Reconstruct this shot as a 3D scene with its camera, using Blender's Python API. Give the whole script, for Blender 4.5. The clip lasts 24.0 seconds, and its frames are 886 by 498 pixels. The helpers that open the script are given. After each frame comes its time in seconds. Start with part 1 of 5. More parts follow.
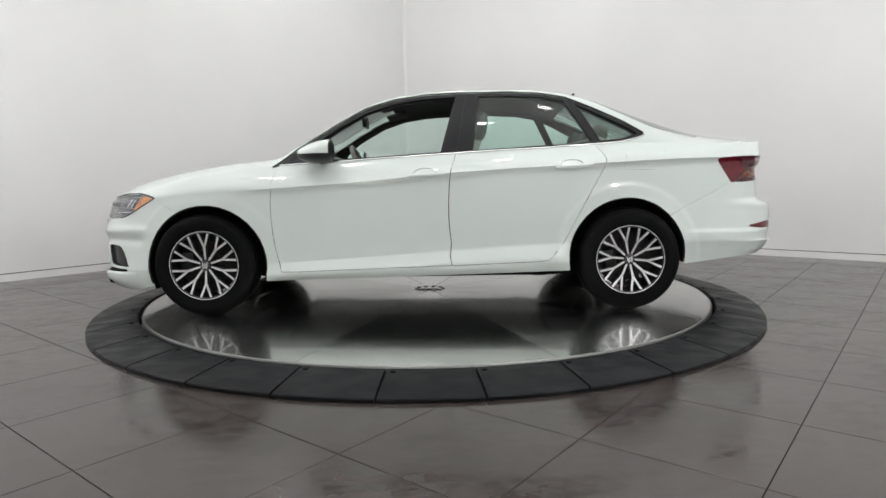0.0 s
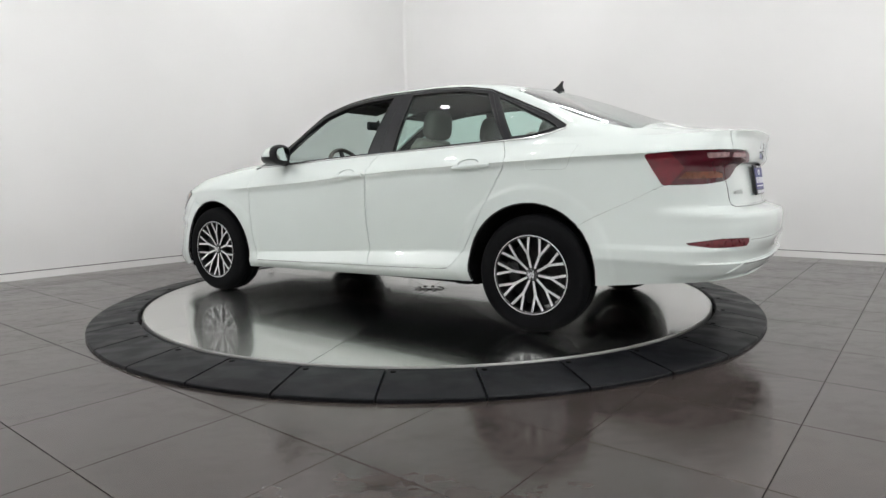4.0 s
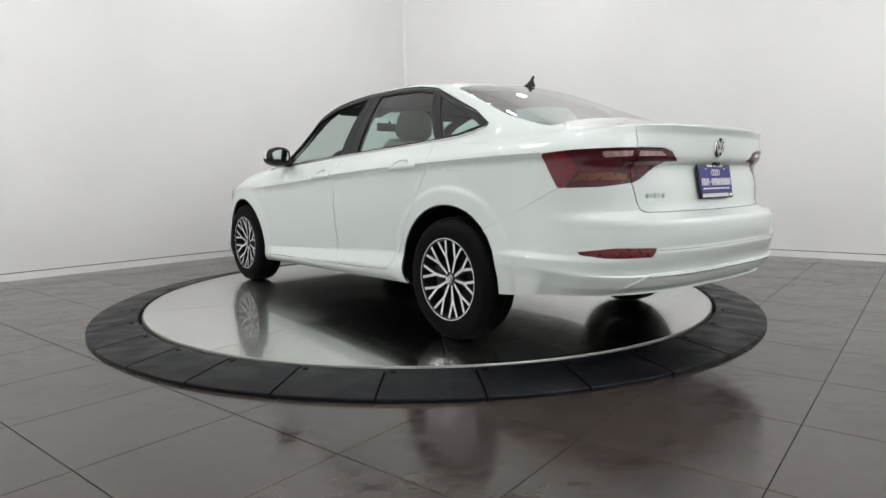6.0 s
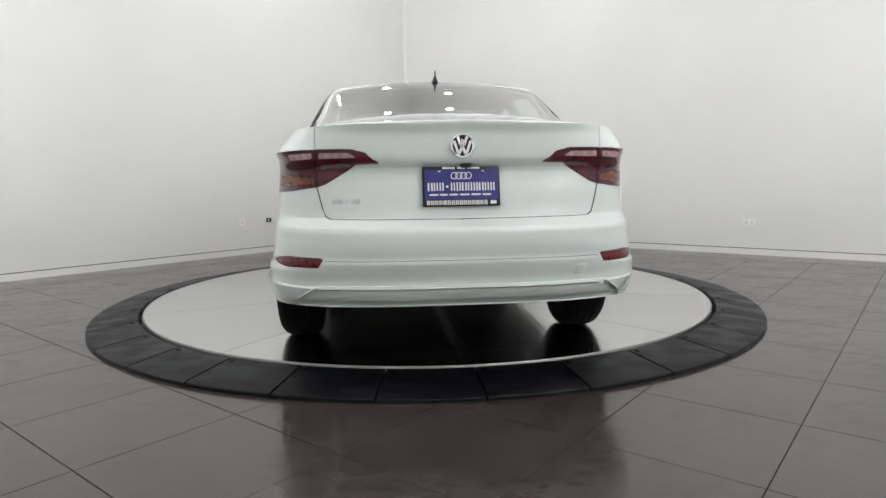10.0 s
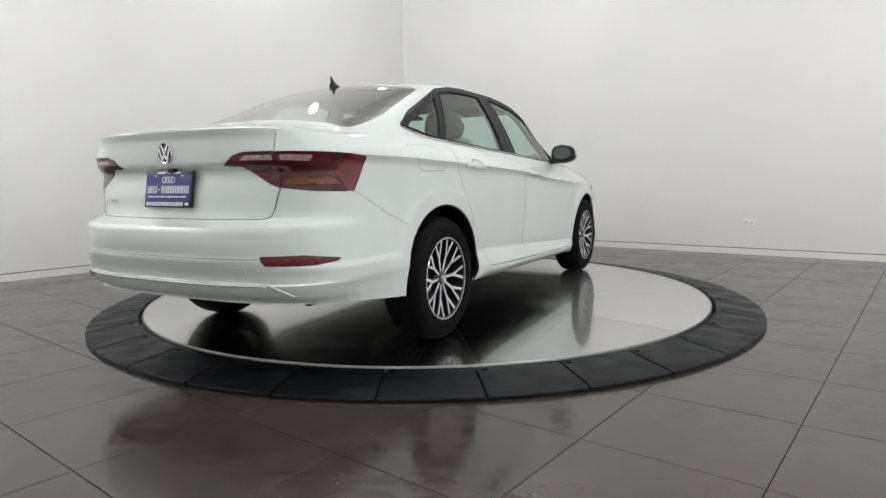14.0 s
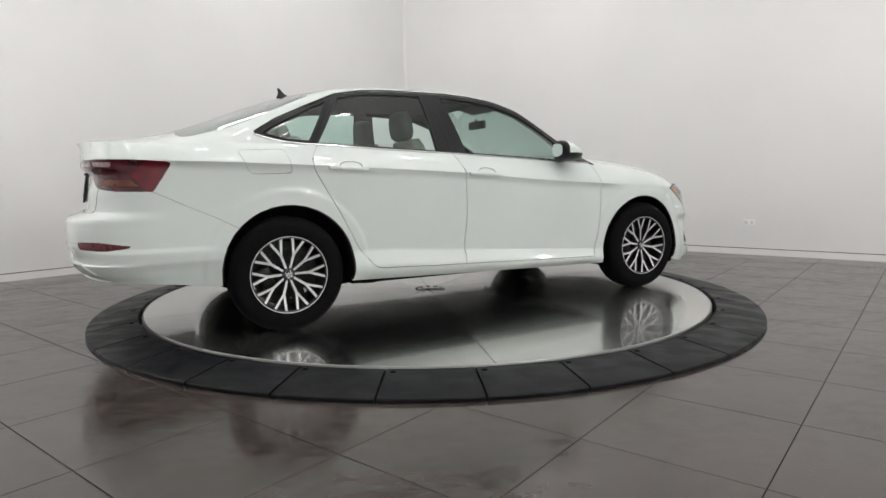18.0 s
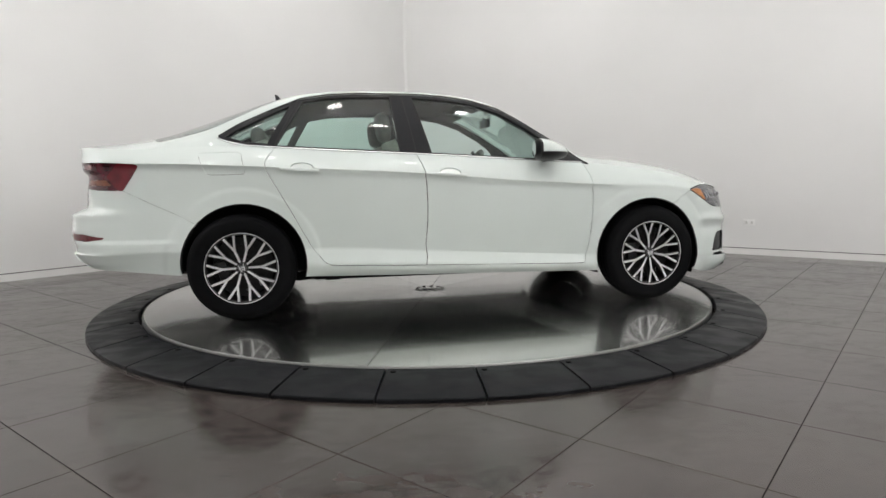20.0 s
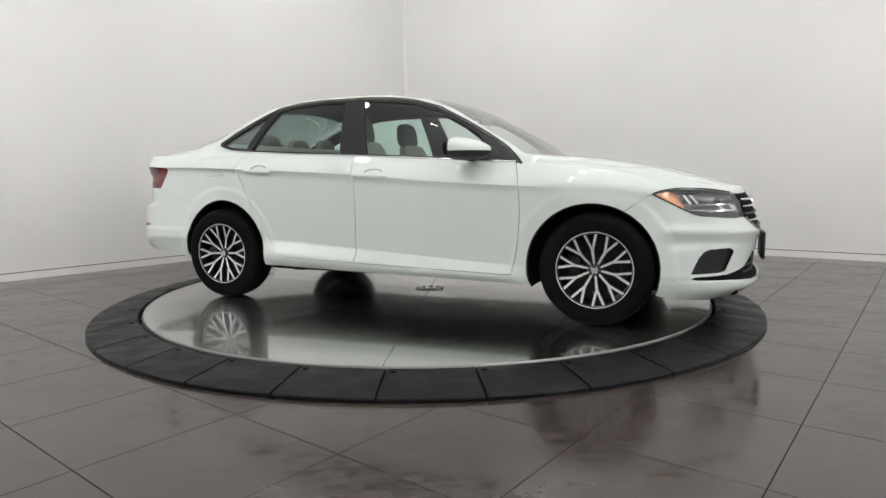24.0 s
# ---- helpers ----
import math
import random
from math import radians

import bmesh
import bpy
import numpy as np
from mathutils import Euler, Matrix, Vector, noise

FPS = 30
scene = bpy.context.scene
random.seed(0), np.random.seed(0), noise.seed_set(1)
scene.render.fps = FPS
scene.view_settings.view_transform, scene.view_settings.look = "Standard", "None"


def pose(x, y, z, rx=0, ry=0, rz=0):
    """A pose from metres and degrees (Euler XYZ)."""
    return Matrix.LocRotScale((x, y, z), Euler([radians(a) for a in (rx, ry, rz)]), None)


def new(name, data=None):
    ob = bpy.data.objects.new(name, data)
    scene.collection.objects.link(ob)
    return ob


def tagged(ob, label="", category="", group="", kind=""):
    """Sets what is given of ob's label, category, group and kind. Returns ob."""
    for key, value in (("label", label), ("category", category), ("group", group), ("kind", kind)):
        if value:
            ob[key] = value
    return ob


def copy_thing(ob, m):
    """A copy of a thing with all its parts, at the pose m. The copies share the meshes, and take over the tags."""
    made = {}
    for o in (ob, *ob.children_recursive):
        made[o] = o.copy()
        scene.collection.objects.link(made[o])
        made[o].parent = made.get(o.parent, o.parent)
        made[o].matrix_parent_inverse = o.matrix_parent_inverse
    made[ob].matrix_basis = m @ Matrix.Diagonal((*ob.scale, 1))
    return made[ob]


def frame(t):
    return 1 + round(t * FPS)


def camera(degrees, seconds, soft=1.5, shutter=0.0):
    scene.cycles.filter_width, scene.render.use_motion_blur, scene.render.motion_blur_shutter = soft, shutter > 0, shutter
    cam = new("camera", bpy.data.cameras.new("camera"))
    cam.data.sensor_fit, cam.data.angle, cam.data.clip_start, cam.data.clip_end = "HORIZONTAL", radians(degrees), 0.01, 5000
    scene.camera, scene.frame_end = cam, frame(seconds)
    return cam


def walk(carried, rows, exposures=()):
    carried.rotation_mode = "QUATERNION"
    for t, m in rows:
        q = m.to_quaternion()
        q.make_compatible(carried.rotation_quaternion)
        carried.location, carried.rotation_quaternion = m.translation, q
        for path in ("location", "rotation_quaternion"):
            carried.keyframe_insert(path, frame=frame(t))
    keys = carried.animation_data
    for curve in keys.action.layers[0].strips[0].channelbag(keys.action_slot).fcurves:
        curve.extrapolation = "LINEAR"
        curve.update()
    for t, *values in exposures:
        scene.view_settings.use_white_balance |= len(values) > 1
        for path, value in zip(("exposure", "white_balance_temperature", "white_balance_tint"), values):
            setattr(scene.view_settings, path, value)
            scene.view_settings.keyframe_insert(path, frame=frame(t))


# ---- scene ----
cam = camera(70.97, 24.0, soft=1.5)
FLOOR = -0.057          # floor below the steel deck, whose top is z = 0
EYE = Vector((0.0, -4.7775, 0.855))
AIM = Matrix.Rotation(radians(-1.299), 4, "Z") @ Matrix.Rotation(radians(90 - 6.537), 4, "X") @ Matrix.Rotation(radians(-0.785), 4, "Z")
STAND = Matrix.Translation(EYE) @ AIM
walk(cam, [(0.0, STAND), (24.0, STAND)],
     exposures=[(0, -0.04, 6440, 10), (2, 0, 6410, 10.3), (5, 0.04, 6410, 10.3), (6, -0.01, 6410, 10.3), (7, 0.01, 6410, 10.3), (8, 0, 6410, 10.3), (10, 0.01, 6410, 10.3), (12.5, 0, 6410, 10.3), (13.5, -0, 6410, 10.3), (14, -0.02, 6410, 10.3), (15, 0.12, 6450, 10.5), (15.5, 0.05, 6450, 10.5), (16, -0.03, 6450, 10.5), (16.6, 0.13, 6550, 12), (17.1, 0.2, 6550, 12), (17.6, 0.06, 6550, 12), (18.2, -0.12, 6555, 10.8), (20.5, -0.09, 6555, 10.8), (21, -0.06, 6555, 10.8), (24, -0.065, 6555, 10.8)])

# ---- world and light: a closed white studio, round ceiling lamps and added fill lamps ----
world = bpy.data.worlds.new("studio")
scene.world = world
world.use_nodes = True
world.node_tree.nodes["Background"].inputs[0].default_value = (0.8, 0.8, 0.8, 1)
world.node_tree.nodes["Background"].inputs[1].default_value = 0.02
CEIL = 6.2
# added fill: pendant bowls throwing light up at the white ceiling, place and watts
FILL_BOWLS = [(-1.9, 1.2, 9), (1.7, 1.2, 22), (-1.9, -1.4, 15), (1.7, -1.4, 17), (-2.8, -3.6, 30), (0.0, -3.4, 29), (2.6, -3.6, 29), (-0.2, -5.8, 34)]
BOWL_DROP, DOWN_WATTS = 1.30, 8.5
for lx, ly, watts in FILL_BOWLS:
    lamp = bpy.data.lights.new("fill_bowl_lamp", "AREA")
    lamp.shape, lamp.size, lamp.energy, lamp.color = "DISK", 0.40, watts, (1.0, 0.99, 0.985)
    ob = new("fill_bowl_lamp", lamp)
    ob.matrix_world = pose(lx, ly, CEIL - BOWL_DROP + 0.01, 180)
# added side fill: globe lamps hung lower, round the front of the room
FILL_GLOBES = [(-4.4, -1.6, 98), (4.3, -1.6, 78), (-2.4, -4.6, 122), (2.4, -4.6, 84), (0.0, -6.2, 108)]
GLOBE_Z, GLOBE_R = 2.60, 0.070
for lx, ly, watts in FILL_GLOBES:
    lamp = bpy.data.lights.new("fill_globe_lamp", "POINT")
    lamp.shadow_soft_size, lamp.energy, lamp.color = GLOBE_R, watts, (1.0, 0.99, 0.985)
    ob = new("fill_globe_lamp", lamp)
    ob.matrix_world = pose(lx, ly, GLOBE_Z)
# small round downlights under the ceiling, in staggered rows
SPOTS = [(-2.7, 0.9), (-0.4, 0.9), (1.9, 0.9), (-3.8, -0.8), (-1.5, -0.8), (0.8, -0.8), (3.1, -0.8),
         (-2.7, -2.5), (-0.4, -2.5), (1.9, -2.5), (-1.5, -4.3), (0.8, -4.3)]
for lx, ly in SPOTS:
    lamp = bpy.data.lights.new("spot_lamp", "AREA")
    lamp.shape, lamp.size, lamp.energy, lamp.color = "DISK", 0.30, DOWN_WATTS, (1.0, 0.99, 0.985)
    ob = new("spot_lamp", lamp)
    ob.matrix_world = pose(lx, ly, CEIL - 0.10)
# a row of smaller ones on stems near the corner
STEM_SPOTS, STEM_Z = [(-1.6, 2.4), (-0.65, 2.9), (0.35, 2.5), (1.4, 2.6)], 3.72
for lx, ly in STEM_SPOTS:
    lamp = bpy.data.lights.new("stem_lamp", "POINT")
    lamp.shadow_soft_size, lamp.energy, lamp.color = 0.055, 7.0, (1.0, 0.99, 0.985)
    ob = new("stem_lamp", lamp)
    ob.matrix_world = pose(lx, ly, STEM_Z - 0.06)


# ---- materials ----
def material(name):
    m = bpy.data.materials.new(name)
    m.use_nodes = True
    nt = m.node_tree
    return m, nt, nt.nodes["Principled BSDF"]


def link(nt, a, b):
    nt.links.new(a, b)


def grain(nt, scale, detail=4.0, stretch=(1, 1, 1), space="Object"):
    co = nt.nodes.new("ShaderNodeTexCoord")
    mp = nt.nodes.new("ShaderNodeMapping")
    mp.inputs["Scale"].default_value = stretch
    nz = nt.nodes.new("ShaderNodeTexNoise")
    nz.inputs["Scale"].default_value = scale
    nz.inputs["Detail"].default_value = detail
    link(nt, co.outputs[space], mp.inputs[0])
    link(nt, mp.outputs[0], nz.inputs["Vector"])
    return nz.outputs["Fac"]


def ramp(nt, fac, stops):
    r = nt.nodes.new("ShaderNodeValToRGB")
    el = r.color_ramp.elements
    while len(el) < len(stops):
        el.new(0.5)
    for e, (p, col) in zip(el, stops):
        e.position = p
        e.color = (*col, 1) if len(col) == 3 else col
    link(nt, fac, r.inputs[0])
    return r.outputs[0]


def mul(nt, a, lo, hi):
    n = nt.nodes.new("ShaderNodeMapRange")
    n.inputs["To Min"].default_value, n.inputs["To Max"].default_value = lo, hi
    link(nt, a, n.inputs[0])
    return n.outputs[0]


def bump(nt, bsdf, height, strength, distance):
    b = nt.nodes.new("ShaderNodeBump")
    b.inputs["Strength"].default_value, b.inputs["Distance"].default_value = strength, distance
    link(nt, height, b.inputs["Height"])
    link(nt, b.outputs[0], bsdf.inputs["Normal"])


def simple(name, col, rough=0.5, metal=0.0, var=0.08, scale=40.0, coat=0.0, bumps=0.0, spec=0.5):
    """A plain material with a little grain in its colour and gloss."""
    m, nt, b = material(name)
    g = grain(nt, scale)
    lo = tuple(max(0, c * (1 - var)) for c in col)
    hi = tuple(min(1, c * (1 + var)) for c in col)
    link(nt, ramp(nt, g, [(0.3, lo), (0.7, hi)]), b.inputs["Base Color"])
    link(nt, mul(nt, g, max(0.0, rough * (1 - var)), min(1.0, rough * (1 + var))), b.inputs["Roughness"])
    b.inputs["Metallic"].default_value = metal
    b.inputs["Coat Weight"].default_value = coat
    b.inputs["Coat Roughness"].default_value = 0.02
    b.inputs["Specular IOR Level"].default_value = spec
    if bumps:
        bump(nt, b, g, bumps, 0.002)
    return m


PAINT = simple("white_paint", (0.640, 0.700, 0.673), 0.45, 0, 0.012, 3.0, coat=1.0)
BLACK_TRIM = simple("black_trim", (0.012, 0.012, 0.013), 0.4, 0, 0.1, 60, spec=0.35)
PILLAR = simple("pillar_film", (0.013, 0.0135, 0.0155), 0.42, 0, 0.1, 60, spec=0.24)
BOLT = simple("bolt_black", (0.0015, 0.0015, 0.0016), 0.5, 0, 0.1, 60, spec=0.1)
SEAL = simple("rubber_seal", (0.012, 0.012, 0.012), 0.6, 0, 0.1, 60)
CHROME = simple("chrome", (0.75, 0.76, 0.77), 0.12, 1.0, 0.03, 30)
BADGE_SILVER = simple("badge_silver", (0.72, 0.72, 0.74), 0.35, 0.35, 0.03, 30)
INNER = simple("inner_panel", (0.008, 0.008, 0.008), 0.85, 0, 0.1, 30, spec=0.08)
LINER = simple("headliner_cloth", (0.055, 0.055, 0.055), 0.9, 0, 0.12, 120, bumps=0.3)
DASH = simple("dashboard_plastic", (0.03, 0.03, 0.032), 0.6, 0, 0.15, 90, bumps=0.3)
SEAT = simple("seat_leatherette", (0.42, 0.39, 0.34), 0.5, 0, 0.12, 50, bumps=0.2)
SEAT_DARK = simple("seat_dark", (0.15, 0.142, 0.13), 0.55, 0, 0.12, 50, bumps=0.2)
TYRE = simple("tyre_rubber", (0.0042, 0.0044, 0.0050), 0.7, 0, 0.25, 25, bumps=0.15, spec=0.08)
ALLOY = simple("machined_alloy", (0.80, 0.80, 0.81), 0.33, 0.75, 0.06, 80)
RIM_BLACK = simple("rim_black", (0.012, 0.012, 0.013), 0.35, 0, 0.1, 40, coat=0.5)
STEEL_DARK = simple("brake_steel", (0.035, 0.033, 0.032), 0.5, 0.8, 0.25, 30)
LAMP_HOUSING = simple("lamp_housing", (0.13, 0.13, 0.14), 0.3, 0.6, 0.2, 20)
LAMP_SILVER = simple("lamp_silver", (0.7, 0.7, 0.72), 0.15, 1.0, 0.05, 20)
AMBER = simple("amber_lens", (0.80, 0.30, 0.08), 0.2, 0, 0.15, 30, coat=1.0)
RED_LENS = simple("red_lens", (0.125, 0.003, 0.011), 0.2, 0, 0.25, 18, coat=0.5)
RED_DEEP = simple("red_lens_deep", (0.066, 0.002, 0.009), 0.2, 0, 0.25, 18, coat=0.5)
REFLEX_RED = simple("reflector_red", (0.10, 0.002, 0.007), 0.3, 0, 0.35, 60, coat=0.08)
CLEAR_LENS = simple("clear_lens", (0.34, 0.22, 0.22), 0.25, 0, 0.3, 40, coat=1.0)
TAIL_AMBER = simple("tail_amber", (0.13, 0.030, 0.005), 0.3, 0, 0.4, 40, coat=0.2)
WALL_PAINT = simple("wall_paint", (0.80, 0.80, 0.79), 0.75, 0, 0.015, 1.2, bumps=0.05)
BASE_PAINT = simple("baseboard_paint", (0.82, 0.815, 0.80), 0.5, 0, 0.02, 6)
GROUT = simple("grout", (0.022, 0.020, 0.019), 0.9, 0, 0.2, 60)
PLATE_BLUE = simple("plate_blue", (0.020, 0.020, 0.175), 0.45, 0, 0.1, 60, coat=0.15)
WHITE_INK = simple("white_ink", (0.75, 0.75, 0.78), 0.5, 0, 0.03, 60)
OUTLET = simple("outlet_plastic", (0.86, 0.86, 0.85), 0.4, 0, 0.03, 40)


def glass(name, tint, gloss=0.05, bend=4.0):
    m = bpy.data.materials.new(name)
    m.use_nodes = True
    nt = m.node_tree
    nt.nodes.clear()
    out = nt.nodes.new("ShaderNodeOutputMaterial")
    mix = nt.nodes.new("ShaderNodeMixShader")
    tr = nt.nodes.new("ShaderNodeBsdfTransparent")
    tr.inputs[0].default_value = (*tint, 1)
    gl = nt.nodes.new("ShaderNodeBsdfGlossy")
    gl.inputs["Roughness"].default_value = 0.01
    lw = nt.nodes.new("ShaderNodeLayerWeight")
    lw.inputs[0].default_value = 0.5
    pw = nt.nodes.new("ShaderNodeMath")
    pw.operation = "POWER"
    pw.inputs[1].default_value = bend
    link(nt, lw.outputs["Facing"], pw.inputs[0])
    link(nt, mul(nt, pw.outputs[0], gloss, 1.0), mix.inputs[0])
    link(nt, tr.outputs[0], mix.inputs[1])
    link(nt, gl.outputs[0], mix.inputs[2])
    link(nt, mix.outputs[0], out.inputs[0])
    return m


GLASS = glass("tinted_glass", (0.77, 0.92, 0.875), 0.06)
SCREEN_GLASS = glass("screen_glass", (0.66, 0.79, 0.755), 0.32, 2.4)
FRONT_GLASS = glass("windshield_glass", (0.80, 0.93, 0.885), 0.14, 3.5)
LAMP_GLASS = glass("lamp_glass", (0.93, 0.94, 0.95), 0.085)


def field(nt, scale, detail, stretch=(1, 1, 1), turn=0.6, warp=0.0):
    """Noise laid out in the room, whatever piece it falls on."""
    geo = nt.nodes.new("ShaderNodeNewGeometry")
    mp = nt.nodes.new("ShaderNodeMapping")
    mp.inputs["Scale"].default_value = stretch
    mp.inputs["Rotation"].default_value = (0, 0, turn)
    nz = nt.nodes.new("ShaderNodeTexNoise")
    nz.inputs["Scale"].default_value, nz.inputs["Detail"].default_value = scale, detail
    nz.inputs["Distortion"].default_value = warp
    link(nt, geo.outputs["Position"], mp.inputs[0])
    link(nt, mp.outputs[0], nz.inputs["Vector"])
    return nz.outputs["Fac"]


def grey(nt, fac, lo, hi, a, b):
    """A value from a to b as the noise goes from lo to hi."""
    n = nt.nodes.new("ShaderNodeMapRange")
    n.interpolation_type = "SMOOTHSTEP"
    for key, value in (("From Min", lo), ("From Max", hi), ("To Min", a), ("To Max", b)):
        n.inputs[key].default_value = value
    link(nt, fac, n.inputs["Value"])
    return n.outputs[0]


def math_node(nt, op, a, b):
    n = nt.nodes.new("ShaderNodeMath")
    n.operation = op
    for k, v in enumerate((a, b)):
        if isinstance(v, (int, float)):
            n.inputs[k].default_value = v
        else:
            link(nt, v, n.inputs[k])
    return n.outputs[0]


def blend(nt, kind, fac, a, b):
    n = nt.nodes.new("ShaderNodeMix")
    n.data_type, n.blend_type = "RGBA", kind
    for key, v in (("Factor", fac), ("A", a), ("B", b)):
        if isinstance(v, (int, float)):
            n.inputs[key].default_value = v
        elif isinstance(v, tuple):
            n.inputs[key].default_value = (*v, 1)
        else:
            link(nt, v, n.inputs[key])
    return n.outputs["Result"]


def steel():
    """Brushed steel under a thin clear seal: fine lines along each sheet, with worn, hazy patches."""
    m, nt, b = material("brushed_steel")
    info = nt.nodes.new("ShaderNodeObjectInfo")
    fine = grain(nt, 60, 3, (0.25, 14, 1))
    wide = grain(nt, 1.6, 5)
    stain = grain(nt, 7.0, 8)
    tone = blend(nt, "MULTIPLY", 1.0, ramp(nt, wide, [(0.3, (0.62, 0.62, 0.595)), (0.7, (0.73, 0.73, 0.70))]),
                 ramp(nt, info.outputs["Random"], [(0.0, (0.80, 0.80, 0.80)), (1.0, (1.0, 1.0, 1.0))]))
    link(nt, tone, b.inputs["Base Color"])
    b.inputs["Metallic"].default_value = 1.0
    link(nt, math_node(nt, "ADD", mul(nt, fine, 0.19, 0.23), mul(nt, wide, -0.03, 0.035)), b.inputs["Roughness"])
    b.inputs["Anisotropic"].default_value = 0.72
    b.inputs["Coat Weight"].default_value = 0.75
    b.inputs["Coat IOR"].default_value = 1.75
    link(nt, math_node(nt, "ADD", mul(nt, wide, 0.02, 0.08), grey(nt, stain, 0.58, 0.70, 0.0, 0.07)), b.inputs["Coat Roughness"])
    tan = nt.nodes.new("ShaderNodeTangent")
    tan.direction_type = "UV_MAP"
    tan.uv_map = "sheet"
    link(nt, tan.outputs[0], b.inputs["Tangent"])
    bump(nt, b, fine, 0.06, 0.0004)
    return m


STEEL = steel()
STEEL_RIM = simple("steel_rim", (0.38, 0.38, 0.37), 0.4, 1.0, 0.05, 30)
STEEL_HUB = simple("steel_hub", (0.78, 0.78, 0.75), 0.16, 1.0, 0.08, 30)


def tile_material():
    """Satin porcelain, dulled in patches by tyre marks and mopping."""
    m, nt, b = material("floor_tile")
    cloud, smear = field(nt, 0.9, 2), field(nt, 2.2, 4, (1, 1.8, 1), 0.6, 0.0)
    scuff = field(nt, 13.0, 7, (1, 1.7, 1), -0.5, 0.0)
    info = nt.nodes.new("ShaderNodeObjectInfo")
    base = ramp(nt, field(nt, 4.5, 7, (1, 1.6, 1)), [(0.3, (0.0405, 0.0318, 0.0288)), (0.7, (0.0610, 0.0490, 0.0448))])
    base = blend(nt, "MULTIPLY", 1.0, base, ramp(nt, info.outputs["Random"], [(0.0, (0.90, 0.90, 0.90)), (1.0, (1.0, 1.0, 1.0))]))
    link(nt, base, b.inputs["Base Color"])
    rough = math_node(nt, "ADD", grey(nt, smear, 0.32, 0.66, 0.12, 0.20), mul(nt, cloud, 0.0, 0.025))
    rough = math_node(nt, "ADD", rough, grey(nt, scuff, 0.34, 0.66, -0.05, 0.045))
    link(nt, rough, b.inputs["Roughness"])
    b.inputs["Specular IOR Level"].default_value = 0.58
    return m


TILE = tile_material()


def rubber():
    """Black rubber, scuffed grey by tyres and shoes."""
    m, nt, b = material("rubber_mat")
    scuff = field(nt, 4.5, 10, (1, 2.0, 1), 0.9, 0.2)
    spot = field(nt, 16, 6)
    base = ramp(nt, spot, [(0.3, (0.0042, 0.0047, 0.0060)), (0.7, (0.0068, 0.0074, 0.0090))])
    base = blend(nt, "MIX", grey(nt, scuff, 0.56, 0.74, 0.0, 0.55), base, (0.022, 0.023, 0.026))
    link(nt, base, b.inputs["Base Color"])
    link(nt, math_node(nt, "ADD", grey(nt, scuff, 0.35, 0.65, 0.38, 0.55), mul(nt, spot, -0.05, 0.05)), b.inputs["Roughness"])
    b.inputs["Specular IOR Level"].default_value = 0.17
    bump(nt, b, spot, 0.15, 0.002)
    return m


RUBBER = rubber()


# ---- mesh helpers ----
def mesh_ob(name, verts, faces, mat, parent=None, label="", sharp=35.0, smooth=True):
    me = bpy.data.meshes.new(name)
    me.from_pydata([tuple(v) for v in verts], [], [tuple(int(k) for k in f) for f in faces])
    me.validate()
    me.materials.append(mat)
    if smooth:
        me.shade_smooth()
        me.set_sharp_from_angle(angle=radians(sharp))
    ob = new(name, me)
    if parent is not None:
        ob.parent = parent
    if label:
        tagged(ob, label)
    return ob


def part(name, bm, mat, parent, label="", smooth=True, sharp=35.0):
    """Link a bmesh as one mesh object under a thing or a part."""
    bmesh.ops.recalc_face_normals(bm, faces=bm.faces)
    me = bpy.data.meshes.new(name)
    bm.to_mesh(me)
    bm.free()
    me.materials.append(mat)
    if smooth:
        me.shade_smooth()
        me.set_sharp_from_angle(angle=radians(sharp))
    ob = new(name, me)
    if parent is not None:
        ob.parent = parent
    if label:
        tagged(ob, label)
    return ob


def box_bm(size, at=(0, 0, 0), bevel=0.0, segs=2, turn=None, bm=None):
    own = bmesh.new()
    bmesh.ops.create_cube(own, size=1.0)
    bmesh.ops.scale(own, vec=size, verts=own.verts)
    if bevel:
        bmesh.ops.bevel(own, geom=own.edges[:], offset=bevel, segments=segs, affect="EDGES", profile=0.5)
    m = Matrix.Translation(at) @ (turn if turn is not None else Matrix.Identity(4))
    bmesh.ops.transform(own, matrix=m, verts=own.verts)
    if bm is None:
        return own
    me = bpy.data.meshes.new("tmp")
    own.to_mesh(me)
    own.free()
    bm.from_mesh(me)
    bpy.data.meshes.remove(me)
    return bm


def lathe_bm(profile, segs=48, axis="Z", bm=None, closed=False, start=0.0, sweep=360.0):
    """Turn a profile of (radius, height) round an axis."""
    bm = bm or bmesh.new()
    full = sweep >= 359.9
    n = segs if full else segs + 1
    rings = []
    for k in range(n):
        a = radians(start + sweep * k / segs)
        row = []
        for r, h in profile:
            p = (r * math.cos(a), r * math.sin(a), h)
            if axis == "Y":
                p = (p[0], p[2], p[1])
            elif axis == "X":
                p = (p[2], p[0], p[1])
            row.append(bm.verts.new(p))
        rings.append(row)
    m = len(profile)
    for k in range(n if full else n - 1):
        a, b = rings[k], rings[(k + 1) % n]
        for j in range(m if closed else m - 1):
            q = (a[j], b[j], b[(j + 1) % m], a[(j + 1) % m])
            if len({v.co.to_tuple(7) for v in q}) >= 3:
                try:
                    bm.faces.new(q)
                except ValueError:
                    pass
    bmesh.ops.remove_doubles(bm, verts=bm.verts, dist=1e-6)
    return bm


